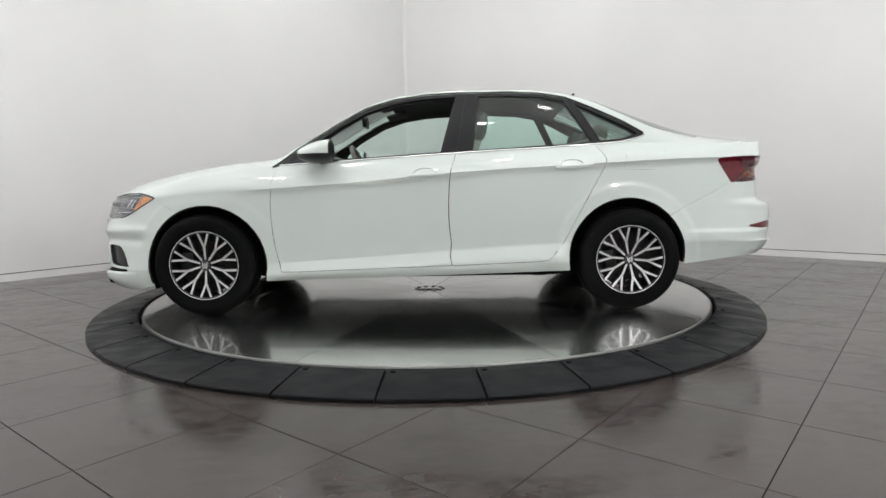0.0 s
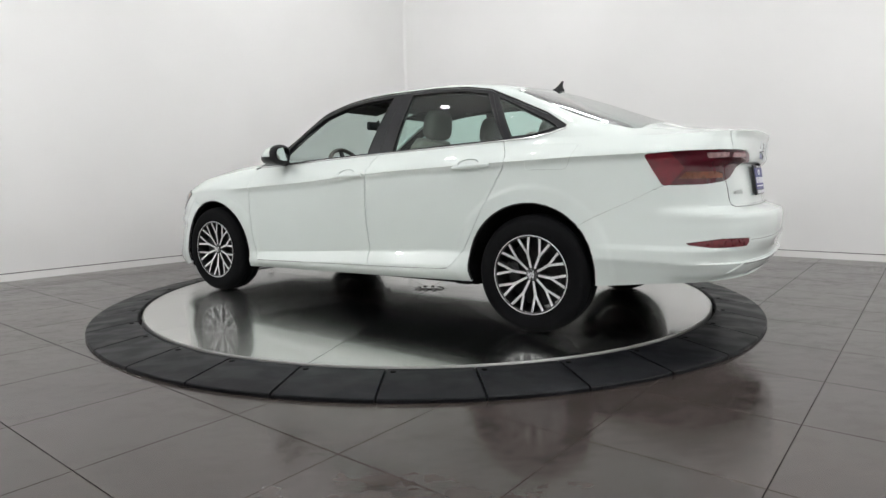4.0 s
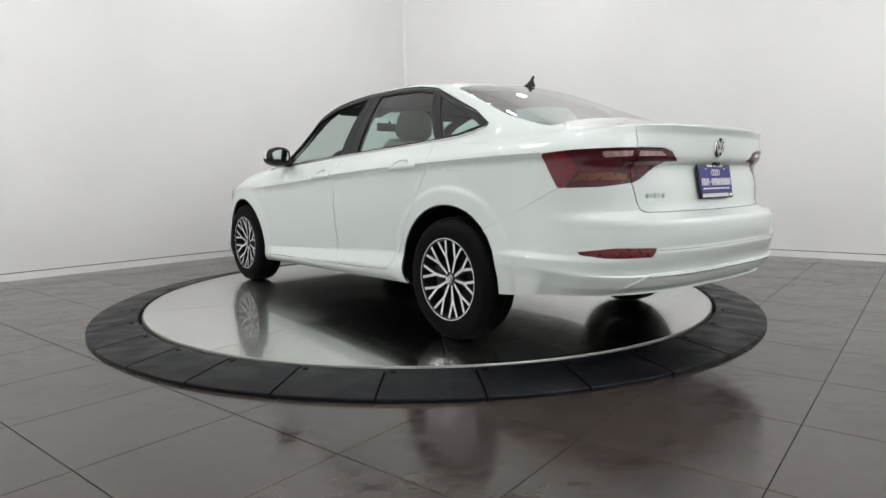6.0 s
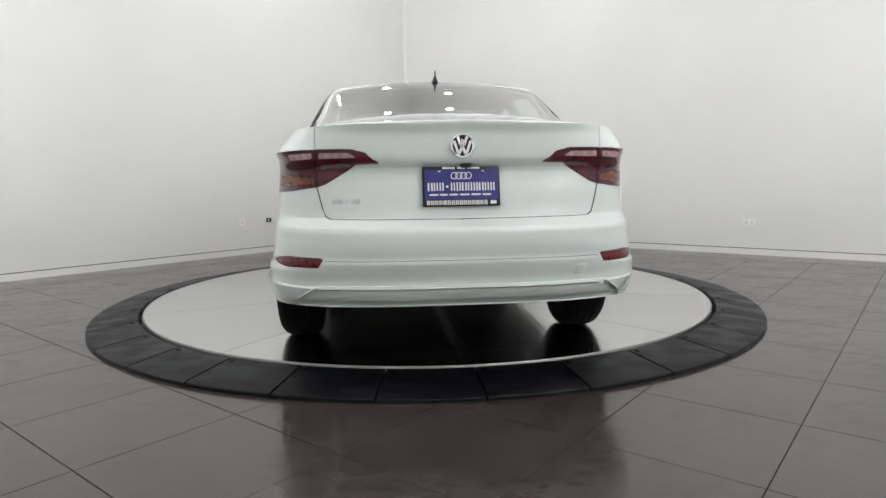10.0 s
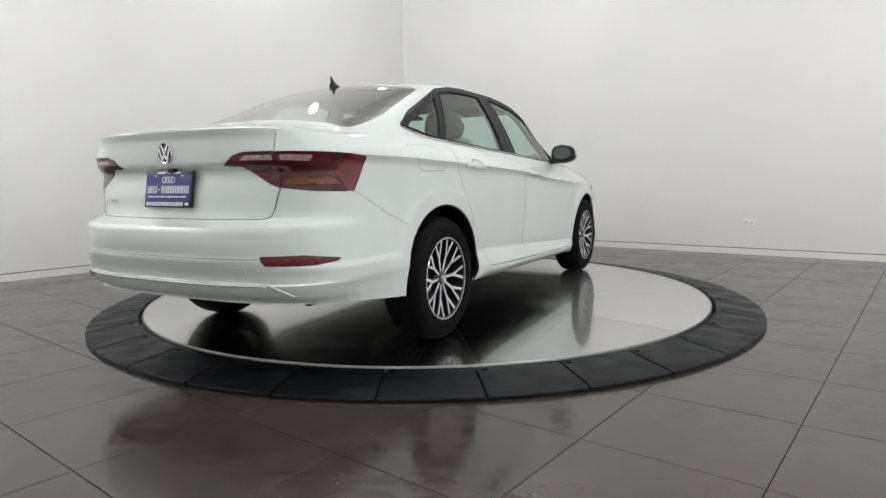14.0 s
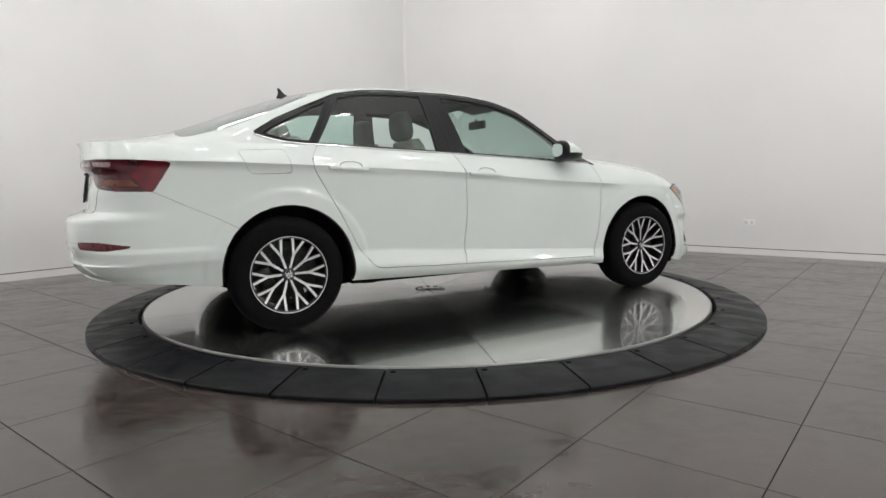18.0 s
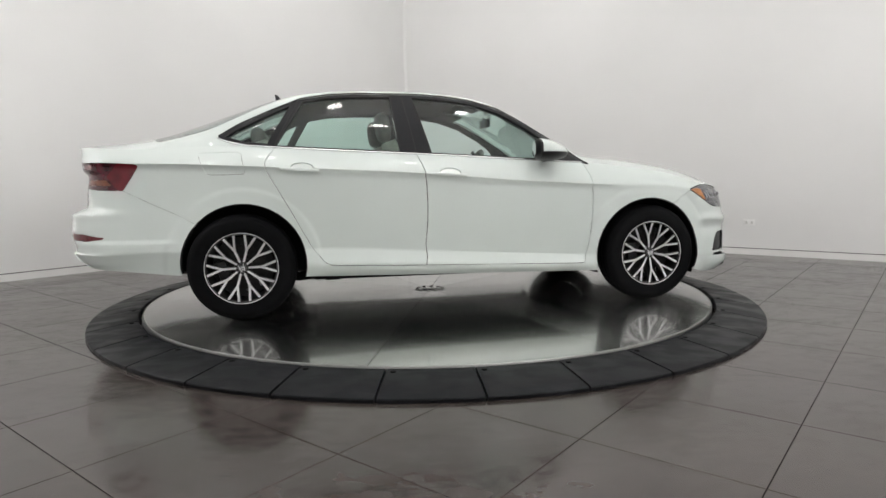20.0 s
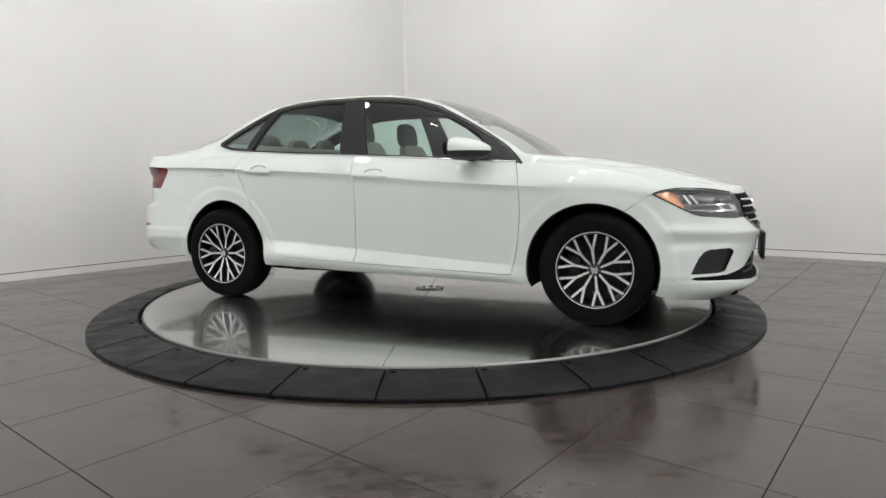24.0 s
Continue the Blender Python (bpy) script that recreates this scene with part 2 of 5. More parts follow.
def prism_bm(outline, depth, bm=None, bevel=0.0):
    """Extrude an outline of (x, y) points from z = 0 to depth."""
    own = bmesh.new()
    f = own.faces.new([own.verts.new((x, y, 0)) for x, y in outline])
    r = bmesh.ops.extrude_face_region(own, geom=[f])
    bmesh.ops.translate(own, vec=(0, 0, depth), verts=[v for v in r["geom"] if isinstance(v, bmesh.types.BMVert)])
    bmesh.ops.recalc_face_normals(own, faces=own.faces)
    if bevel:
        bmesh.ops.bevel(own, geom=own.edges[:], offset=bevel, segments=1, affect="EDGES")
    if bm is None:
        return own
    me = bpy.data.meshes.new("tmp")
    own.to_mesh(me)
    own.free()
    bm.from_mesh(me)
    bpy.data.meshes.remove(me)
    return bm


def tube_bm(points, radius, segs=8, bm=None, cyclic=False):
    bm = bm or bmesh.new()
    pts = [Vector(p) for p in points]
    rings = []
    n = len(pts)
    for k, p in enumerate(pts):
        a = pts[(k - 1) % n] if (cyclic or k) else p
        b = pts[(k + 1) % n] if (cyclic or k < n - 1) else p
        d = (b - a).normalized()
        up = Vector((0, 0, 1)) if abs(d.z) < 0.9 else Vector((1, 0, 0))
        s = d.cross(up).normalized()
        u = s.cross(d)
        rings.append([bm.verts.new(p + radius * (math.cos(q) * s + math.sin(q) * u))
                      for q in (2 * math.pi * i / segs for i in range(segs))])
    for k in range(n if cyclic else n - 1):
        a, b = rings[k], rings[(k + 1) % n]
        for j in range(segs):
            bm.faces.new((a[j], a[(j + 1) % segs], b[(j + 1) % segs], b[j]))
    if not cyclic:
        bm.faces.new(rings[0][::-1])
        bm.faces.new(rings[-1])
    return bm


# ---- the room ----
CORNER = Vector((-0.32, 5.085))
LEFT_DIR = (Vector((-4.003, 1.041)) - CORNER).normalized()
RIGHT_DIR = (Vector((4.643, 1.375)) - CORNER).normalized()
WEST = CORNER + LEFT_DIR * 8.3
EAST = CORNER + RIGHT_DIR * 8.9
SOUTH = CORNER + LEFT_DIR * 8.7 + RIGHT_DIR * 9.3
ROOM = [WEST, SOUTH, EAST, CORNER]


def wall(name, a, b, thick=0.2):
    """A wall from a to b on the floor, its inner face on that line."""
    d = (b - a).normalized()
    n = Vector((d.y, -d.x))
    if n.dot(a) < 0:
        n = -n
    a2, b2 = a, b
    z0, z1 = FLOOR - 0.1, CEIL
    bm = bmesh.new()
    ring = [a2, b2, b2 + n * thick, a2 + n * thick]
    lo = [bm.verts.new((p.x, p.y, z0)) for p in ring]
    hi = [bm.verts.new((p.x, p.y, z1)) for p in ring]
    bm.faces.new(lo[::-1])
    bm.faces.new(hi)
    for k in range(4):
        bm.faces.new((lo[k], lo[(k + 1) % 4], hi[(k + 1) % 4], hi[k]))
    ob = part(name, bm, WALL_PAINT, None, smooth=False)
    tagged(ob, "plain white painted studio wall", "wall", kind="structure")
    # flush white baseboard with a shadow joint above it
    inn = -n
    for nm, h0, h1, out, mat in (("baseboard", FLOOR, 0.012, 0.010, BASE_PAINT), ("shadow_joint", 0.012, 0.019, 0.002, GROUT)):
        bm = bmesh.new()
        ring = [a2, b2, b2 + inn * out, a2 + inn * out]
        lo = [bm.verts.new((p.x, p.y, h0)) for p in ring]
        hi = [bm.verts.new((p.x, p.y, h1)) for p in ring]
        bm.faces.new(lo[::-1])
        bm.faces.new(hi)
        for k in range(4):
            bm.faces.new((lo[k], lo[(k + 1) % 4], hi[(k + 1) % 4], hi[k]))
        part(nm, bm, mat, ob, smooth=False)
    return ob


COVE = 0.05              # radius of the rounded corner between the two walls in view
HALF = LEFT_DIR.angle(RIGHT_DIR) / 2
REACH = COVE / math.tan(HALF)


def cove():
    """The rounded vertical corner, with its baseboard."""
    axis = (LEFT_DIR + RIGHT_DIR).normalized()
    mid = CORNER + axis * (COVE / math.sin(HALF))
    a0 = math.atan2(-axis.y, -axis.x)
    span = math.pi / 2 - HALF
    def ring(r, z):
        return [(mid.x + r * math.cos(a), mid.y + r * math.sin(a), z) for a in (a0 - span + 2 * span * k / 24 for k in range(25))]
    ob = None
    for nm, r0, r1, z0, z1, mat in (("wall_corner", COVE, COVE + 0.2, FLOOR - 0.1, CEIL, WALL_PAINT), ("baseboard", COVE - 0.010, COVE, FLOOR, 0.012, BASE_PAINT), ("shadow_joint", COVE - 0.002, COVE, 0.012, 0.019, GROUT)):
        bm = bmesh.new()
        rows = [[bm.verts.new(p) for p in ring(r, z)] for r, z in ((r0, z0), (r0, z1), (r1, z1), (r1, z0))]
        for q in range(4):
            for k in range(24):
                bm.faces.new((rows[q][k], rows[q][k + 1], rows[(q + 1) % 4][k + 1], rows[(q + 1) % 4][k]))
        for k in (0, 24):
            bm.faces.new([row[k] for row in rows])
        made = part(nm, bm, mat, ob)
        if ob is None:
            ob = tagged(made, "rounded white painted corner between the studio walls", "wall", kind="structure")


wall("wall_north_west", WEST, CORNER + LEFT_DIR * REACH)
wall("wall_north_east", CORNER + RIGHT_DIR * REACH, EAST)
cove()
wall("wall_south_east", EAST, SOUTH)
wall("wall_south_west", SOUTH, WEST)


def ceiling():
    bm = bmesh.new()
    lo = [bm.verts.new((p.x * 1.04, p.y * 1.04, CEIL)) for p in ROOM]
    hi = [bm.verts.new((p.x * 1.04, p.y * 1.04, CEIL + 0.15)) for p in ROOM]
    bm.faces.new(lo)
    bm.faces.new(hi)
    for k in range(4):
        bm.faces.new((lo[k], lo[(k + 1) % 4], hi[(k + 1) % 4], hi[k]))
    tagged(part("ceiling", bm, WALL_PAINT, None, smooth=False), "white painted studio ceiling", "ceiling", kind="structure")


ceiling()


def ground():
    bm = bmesh.new()
    lo = [bm.verts.new((p.x * 1.05, p.y * 1.05, FLOOR - 0.15)) for p in ROOM]
    hi = [bm.verts.new((p.x * 1.05, p.y * 1.05, FLOOR - 0.0035)) for p in ROOM]
    bm.faces.new(lo)
    bm.faces.new(hi)
    for k in range(4):
        bm.faces.new((lo[k], lo[(k + 1) % 4], hi[(k + 1) % 4], hi[k]))
    return tagged(part("floor", bm, GROUT, None, smooth=False), "dark grey porcelain tile floor laid diagonally", "floor", kind="structure")


FLOOR_OB = ground()


# ---- the turntable ----
def ring_mat():
    """The fixed rubber ramp round the turning deck: 32 wedges with their bolts."""
    ring = tagged(new("turntable_ring"), "black rubber ramp ring of wedge mats round the turntable", "ring mat")
    step, first = 11.25, -84.4
    r0, r1 = 2.044, 2.336
    data = bolt = None
    for k in range(32):
        if data is None:
            bm = bmesh.new()
            n = 8
            half = radians(step / 2)
            prof = [(r0, FLOOR), (r0, -0.006), (r0 + 0.006, -0.001), (r0 + 0.05, -0.003), (r1 - 0.012, -0.034), (r1 - 0.003, -0.038), (r1, -0.043), (r1, FLOOR)]
            rows = []
            for q in range(n + 1):
                u = -1 + 2 * q / n
                rows.append([bm.verts.new((r * math.cos(u * (half - 0.0056 / r)), r * math.sin(u * (half - 0.0056 / r)), z)) for r, z in prof])
            for q in range(n):
                for j in range(len(prof) - 1):
                    bm.faces.new((rows[q][j], rows[q][j + 1], rows[q + 1][j + 1], rows[q + 1][j]))
            bm.faces.new(rows[0])
            bm.faces.new(rows[-1][::-1])
            first_ob = part("mat_wedge", bm, RUBBER, ring, sharp=25)
            data = first_ob.data
            bm = lathe_bm([(0, 0.006), (0.010, 0.006), (0.0145, 0.003), (0.0155, -0.004)], 12)
            bmesh.ops.translate(bm, verts=bm.verts, vec=(2.085, 0, -0.004))
            bmesh.ops.rotate(bm, verts=bm.verts, cent=(0, 0, 0), matrix=Matrix.Rotation(radians(-step / 2 + 1.0), 3, "Z"))
            b_ob = part("bolt", bm, BOLT, first_ob)
            bolt = b_ob.data
        else:
            first_ob = new("mat_wedge", data)
            first_ob.parent = ring
            b_ob = new("bolt", bolt)
            b_ob.parent = first_ob
        first_ob.matrix_basis = pose(0, 0, 0, 0, 0, first + step * (k + 0.5))
    # sub-base between the ramp and the floor keeps the joints dark
    bm = lathe_bm([(r0 + 0.004, FLOOR - 0.0), (r0 + 0.004, -0.022), (r0 + 0.05, -0.024), (r1 - 0.06, -0.052), (r1 - 0.006, FLOOR)], 128)
    part("backing", bm, INNER, ring)


ring_mat()


def turntable():
    deck = tagged(new("turntable_deck"), "round brushed steel turntable deck in ten wedge sheets", "turntable")
    data = None
    for k in range(10):
        if data is None:
            bm = bmesh.new()
            n = 12
            half = radians(18)
            pts = []
            for q in range(n + 1):
                u = -1 + 2 * q / n
                a = u * (half - 0.0020 / 2.0)
                pts.append((2.0115 * math.cos(a), 2.0115 * math.sin(a)))
            ia = half - 0.0020 / 0.1
            loop = [(0.1 * math.cos(ia), 0.1 * math.sin(-ia))] + pts + [(0.1 * math.cos(ia), 0.1 * math.sin(ia))]
            v0 = [bm.verts.new((x, y, 0.0)) for x, y in loop]
            v1 = [bm.verts.new((x, y, -0.006)) for x, y in loop]
            uv = bm.loops.layers.uv.new("sheet")
            for lp in bm.faces.new(v0).loops:
                lp[uv].uv = (lp.vert.co.y, lp.vert.co.x)
            m = len(loop)
            for q in range(m):
                bm.faces.new((v0[q], v1[q], v1[(q + 1) % m], v0[(q + 1) % m]))
            ob = part("steel_sheet", bm, STEEL, deck, smooth=False)
            data = ob.data
        else:
            ob = new("steel_sheet", data)
            ob.parent = deck
        ob.matrix_basis = pose(0, 0, 0, 0, 0, 18.3 + 36 * k)
    part("deck_rim", lathe_bm([(2.0125, -0.01), (2.0125, 0.001), (2.0185, 0.001), (2.022, -0.006), (2.022, -0.03)], 160), STEEL_RIM, deck, "bright steel edge trim")
    part("deck_base", lathe_bm([(0, -0.007), (2.018, -0.007), (2.018, -0.05), (0, -0.05)], 96), SEAL, deck)
    part("hub_plate", lathe_bm([(0, 0.004), (0.084, 0.004), (0.088, 0.002), (0.089, -0.005)], 48), STEEL_HUB, deck)
    bd = None
    for k in range(10):
        if bd is None:
            ob = part("hub_bolt", lathe_bm([(0, 0.007), (0.012, 0.007), (0.016, 0.005), (0.017, 0.0005)], 14), STEEL_HUB, deck)
            bd = ob.data
        else:
            ob = new("hub_bolt", bd)
            ob.parent = deck
        ob.matrix_basis = pose(0.098 * math.cos(radians(36 * k)), 0.098 * math.sin(radians(36 * k)), 0.0)
    return deck


DECK = turntable()


# ---- the car: skin as one half grid from curves, then split into its panels ----
def curve(points):
    """A smooth curve without overshoot through (u, value) points (monotone cubic)."""
    pts = sorted(points)
    x = np.array([p[0] for p in pts], float)
    y = np.array([p[1] for p in pts], float)
    h = np.diff(x)
    d = np.diff(y) / h
    m = np.zeros(len(x))
    m[0], m[-1] = d[0], d[-1]
    for k in range(1, len(x) - 1):
        if d[k - 1] * d[k] > 0:
            w1, w2 = 2 * h[k] + h[k - 1], h[k] + 2 * h[k - 1]
            m[k] = (w1 + w2) / (w1 / d[k - 1] + w2 / d[k])

    def f(u):
        u = np.clip(np.asarray(u, float), x[0], x[-1])
        k = np.clip(np.searchsorted(x, u) - 1, 0, len(x) - 2)
        t = (u - x[k]) / h[k]
        return (y[k] * (1 + 2 * t) * (1 - t) ** 2 + m[k] * h[k] * t * (1 - t) ** 2
                + y[k + 1] * t * t * (3 - 2 * t) + m[k + 1] * h[k] * t * t * (t - 1))
    return f


CAR_AT = (0.058, 0.030)          # the car's middle on the deck
# heights along the car (x forward from the middle of the wheelbase)
Z_BOTTOM = curve([(2.3, 0.185), (2.1, 0.165), (1.8, 0.175), (1.66, 0.20), (0.95, 0.219), (0, 0.236), (-0.96, 0.258), (-1.70, 0.292), (-2.05, 0.325), (-2.3, 0.338), (-2.5, 0.345)])
Z_LOW = curve([(2.3, 0.30), (1.6, 0.30), (0.85, 0.335), (-0.216, 0.397), (-0.872, 0.433), (-1.7, 0.435), (-2.5, 0.43)])
Z_SHOULDER = curve([(2.3, 0.70), (1.9, 0.725), (1.5, 0.768), (1.04, 0.795), (0.339, 0.838), (-0.222, 0.885), (-1.063, 0.930), (-1.835, 0.961), (-2.2, 0.968), (-2.5, 0.972)])
Z_TOP = curve([(2.3, 0.765), (2.1, 0.772), (1.95, 0.785), (1.75, 0.815), (1.5, 0.868), (1.2, 0.912), (0.95, 0.938), (0.86, 0.941), (0.634, 0.952), (0.204, 0.978), (-0.26, 1.004), (-0.727, 1.026), (-1.15, 1.051), (-1.4, 1.062), (-1.6, 1.062), (-1.9, 1.052), (-2.1, 1.053), (-2.25, 1.060), (-2.5, 1.072)])
W_LOW = curve([(2.3, 0.88), (1.6, 0.875), (0.9, 0.854), (0, 0.854), (-0.9, 0.858), (-1.3, 0.868), (-1.6, 0.856), (-1.8, 0.838), (-2.5, 0.834)])
W_SHOULDER = curve([(2.3, 0.80), (1.9, 0.815), (1.65, 0.845), (1.3, 0.876), (0.9, 0.888), (0, 0.893), (-0.8, 0.888), (-1.3, 0.862), (-1.6, 0.826), (-1.82, 0.794), (-2.0, 0.784), (-2.5, 0.780)])
W_TOPIN = curve([(2.3, 0.05), (1.8, 0.06), (1.4, 0.085), (0.9, 0.10), (0, 0.105), (-0.9, 0.115), (-1.46, 0.120), (-1.8, 0.09), (-2.1, 0.065), (-2.5, 0.06)])
X_FRONT = curve([(0.14, 2.05), (0.185, 2.165), (0.235, 2.225), (0.27, 2.218), (0.285, 2.19), (0.42, 2.198), (0.47, 2.206), (0.505, 2.220), (0.53, 2.226), (0.555, 2.214), (0.60, 2.200), (0.70, 2.168), (0.765, 2.12), (0.80, 2.08)])
X_REAR = curve([(0.28, -2.33), (0.345, -2.375), (0.37, -2.41), (0.425, -2.435), (0.432, -2.42), (0.455, -2.422), (0.50, -2.438), (0.528, -2.446), (0.536, -2.441), (0.545, -2.442), (0.60, -2.447), (0.652, -2.441), (0.668, -2.425), (0.684, -2.365), (0.698, -2.335), (0.80, -2.318), (0.89, -2.300), (0.902, -2.308), (0.915, -2.324), (0.93, -2.334), (0.98, -2.338), (1.03, -2.340), (1.06, -2.350), (1.08, -2.358)])
Z_CENTRE = curve([(2.13, 0.772), (2.05, 0.80), (1.9, 0.845), (1.73, 0.890), (1.465, 0.945), (1.16, 0.985), (0.98, 0.998), (0.92, 1.02), (0.775, 1.118), (0.538, 1.252), (0.303, 1.362), (0.147, 1.406), (-0.046, 1.438), (-0.432, 1.456), (-0.819, 1.449), (-1.129, 1.405), (-1.402, 1.322), (-1.796, 1.178), (-1.9, 1.147), (-2.032, 1.122), (-2.2, 1.100), (-2.3, 1.088), (-2.37, 1.075)])
Z_RAIL = curve([(2.13, 0.772), (1.95, 0.812), (1.73, 0.868), (1.465, 0.924), (1.16, 0.968), (0.98, 0.985), (0.90, 1.002), (0.775, 1.078), (0.656, 1.140), (0.505, 1.228), (0.319, 1.325), (0.134, 1.382), (-0.05, 1.409), (-0.233, 1.421), (-0.6, 1.425), (-0.968, 1.394), (-1.153, 1.342), (-1.34, 1.272), (-1.5, 1.215), (-1.7, 1.152), (-1.82, 1.120), (-1.95, 1.095), (-2.1, 1.080), (-2.3, 1.078), (-2.39, 1.075)])
Y_RAIL = curve([(2.13, 0.5), (1.5, 0.64), (1.1, 0.68), (0.90, 0.715), (0.656, 0.675), (0.505, 0.652), (0.319, 0.628), (0.134, 0.610), (-0.05, 0.598), (-0.6, 0.590), (-0.968, 0.592), (-1.153, 0.604), (-1.4, 0.612), (-1.82, 0.632), (-2.1, 0.62), (-2.39, 0.55)])
ARCH = {"front": (1.322, 0.330, 0.374), "rear": (-1.326, 0.345, 0.372)}
XM_F, XM_R = 1.45, -1.80


def half_width(x, z, zl, zs, zt, z0):
    """Half the body's width at a place, before the ends round off."""
    wl, ws = W_LOW(x), W_SHOULDER(x)
    side = np.clip((1.04 - np.abs(x + 0.03)) / 0.22, 0, 1)          # door creases fade towards the ends
    # between the creases
    g = np.clip((zs - z) / np.maximum(zs - zl, 1e-3), 0, 1)
    mid = ws + (wl - ws) * (0.35 * g + 0.65 * g * g)
    under = np.clip((zs - z) / 0.045, 0, 1)
    mid = mid - 0.016 * (1 - (1 - under) ** 2) * (1 - g) * np.clip((1.15 - x) / 0.28, 0.0, 1)
    # above the shoulder
    h = np.clip((z - zs) / np.maximum(zt - zs, 1e-3), 0, 1)
    lin = 0.55 * np.clip((1.25 - x) / 0.3, 0.1, 1)
    top = ws - W_TOPIN(x) * (lin * h + (1 - lin) * h ** 1.8)
    # below the lower crease
    f = np.clip((zl - z) / np.maximum(zl - z0, 1e-3), 0, 1)
    sill = wl + 0.034 * side * np.clip(f * 2.0, 0, 1) - 0.055 * np.clip((f - 0.62) / 0.38, 0, 1) ** 1.6 * side - 0.018 * f * (1 - side)
    w = np.where(z > zs, top, np.where(z >= zl, mid, sill))
    for cx, cz, r in ARCH.values():                               # soft flares over the wheels
        d = np.hypot(x - cx, (z - cz))
        k = np.clip((r + 0.098 - d) / 0.024, 0, 1)
        w = w + 0.0054 * k * k * (3 - 2 * k) * np.clip((zs - 0.01 - z) / 0.05, 0, 1) * np.where(d < r + 0.12, 1, 0)
    ridge = np.clip((0.507 - z) / 0.012, 0, 1) * np.clip((-1.68 - x) / 0.10, 0, 1) * np.clip((z - 0.40) / 0.08, 0, 1)
    # soft ridge round the front bumper, with a hollow under it
    nose = np.clip((x - 1.66) / 0.14, 0, 1)
    nose = nose * nose * (3 - 2 * nose)
    w = w + nose * (0.011 * np.exp(-((z - 0.552) / 0.026) ** 2) - 0.012 * np.exp(-((z - 0.488) / 0.034) ** 2))
    return w + 0.008 * ridge


def body_grid():
    nf, ns, nr = 64, 246, 90
    # end angles, evened out by length on a reference outline
    def even(n, p, q, ln, w):
        a = np.linspace(0, np.pi / 2, 4000)
        u, v = ln * np.sin(a) ** (2 / p), w * np.cos(a) ** (2 / q)
        s = np.concatenate([[0], np.cumsum(np.hypot(np.diff(u), np.diff(v)))])
        return np.interp(np.linspace(0, s[-1], n + 1), s, a)
    af = even(nf, 2.6, 2.6, 0.76, 0.86)[::-1]
    ar = even(nr, 3.3, 3.4, 0.60, 0.82)
    xs = np.linspace(XM_F, XM_R, ns + 1)
    n = nf + ns + nr + 1
    j1, j2, j3 = 14, 44, 12
    rows = j1 + j2 + j3 + 1
    X = np.zeros((n, rows))
    Y = np.zeros((n, rows))
    Z = np.zeros((n, rows))
    # guess the place of each column, then fill the heights
    def ends(zz):
        x = np.empty(n)
        k = np.empty(n)
        x[:nf] = XM_F + (X_FRONT(zz[:nf]) - XM_F) * np.sin(af[:-1]) ** (2 / 2.6)
        k[:nf] = np.cos(af[:-1]) ** (2 / 2.6)
        x[nf:nf + ns + 1] = xs
        k[nf:nf + ns + 1] = 1
        zr_ = zz[nf + ns + 1:]
        full = np.clip((zr_ - 0.62) / 0.26, 0, 1)                   # the corners are squarer above the bumper
        x[nf + ns + 1:] = XM_R + (X_REAR(zr_) - XM_R) * np.sin(ar[1:]) ** (2 / (3.1 + 0.6 * full))
        k[nf + ns + 1:] = np.cos(ar[1:]) ** (2 / (3.15 + 0.7 * full))
        k[0] = k[-1] = 0
        return x, k
    xr, _ = ends(np.full(n, 0.6))
    z0, zl, zs, zt = Z_BOTTOM(xr), Z_LOW(xr), Z_SHOULDER(xr), Z_TOP(xr)
    for j in range(rows):
        if j <= j1:
            zz = z0 + (zl - z0) * j / j1
        elif j <= j1 + j2:
            zz = zl + (zs - zl) * (j - j1) / j2
        else:
            zz = zs + (zt - zs) * (j - j1 - j2) / j3
        x, k = ends(zz)
        X[:, j], Y[:, j], Z[:, j] = x, half_width(x, zz, zl, zs, zt, z0) * k, zz
    # top skin: from the edge over the rail to the middle
    m1, m2, m3 = 26, 8, 34
    xe, ye, ze = X[:, -1], Y[:, -1], Z[:, -1]
    zc = np.where((xe > 2.0) | (xe < -2.2), np.maximum(Z_CENTRE(xe), ze), Z_CENTRE(xe))
    yr = np.minimum(Y_RAIL(xe), 0.80 * ye)
    zr = np.minimum(np.maximum(Z_RAIL(xe), ze + 0.3 * (zc - ze)), zc)
    rad = 0.045
    E, R = np.stack([ye, ze], 1), np.stack([yr, zr], 1)
    dE = E - R
    lE = np.hypot(dE[:, 0], dE[:, 1])
    aE = R + dE * np.minimum(rad / np.maximum(lE, 1e-6), 0.45)[:, None]
    yb = yr * (1 - np.minimum(1.6 * rad / np.maximum(yr, 1e-6), 0.45))
    roof = lambda y: zr + (zc - zr) * (1 - (y / np.maximum(yr, 1e-6)) ** 2)
    bR = np.stack([yb, roof(yb)], 1)
    TY, TZ = [], []
    nrm = np.stack([-dE[:, 1], dE[:, 0]], 1) / np.maximum(lE, 1e-6)[:, None]
    nrm *= np.sign(nrm[:, :1] + 1e-9)
    cab = np.clip((zr - ze - 0.05) / 0.2, 0, 1)
    for j in range(1, m1 + 1):
        t = j / m1
        p = E + (aE - E) * t + nrm * (0.016 * np.sin(np.pi * t) * cab)[:, None]
        TY.append(p[:, 0]); TZ.append(p[:, 1])
    for j in range(1, m2 + 1):
        t = j / m2
        p = (1 - t) ** 2 * aE + 2 * t * (1 - t) * R + t * t * bR
        TY.append(p[:, 0]); TZ.append(p[:, 1])
    for j in range(1, m3 + 1):
        y = yb * (1 - j / m3)
        TY.append(y); TZ.append(roof(y))
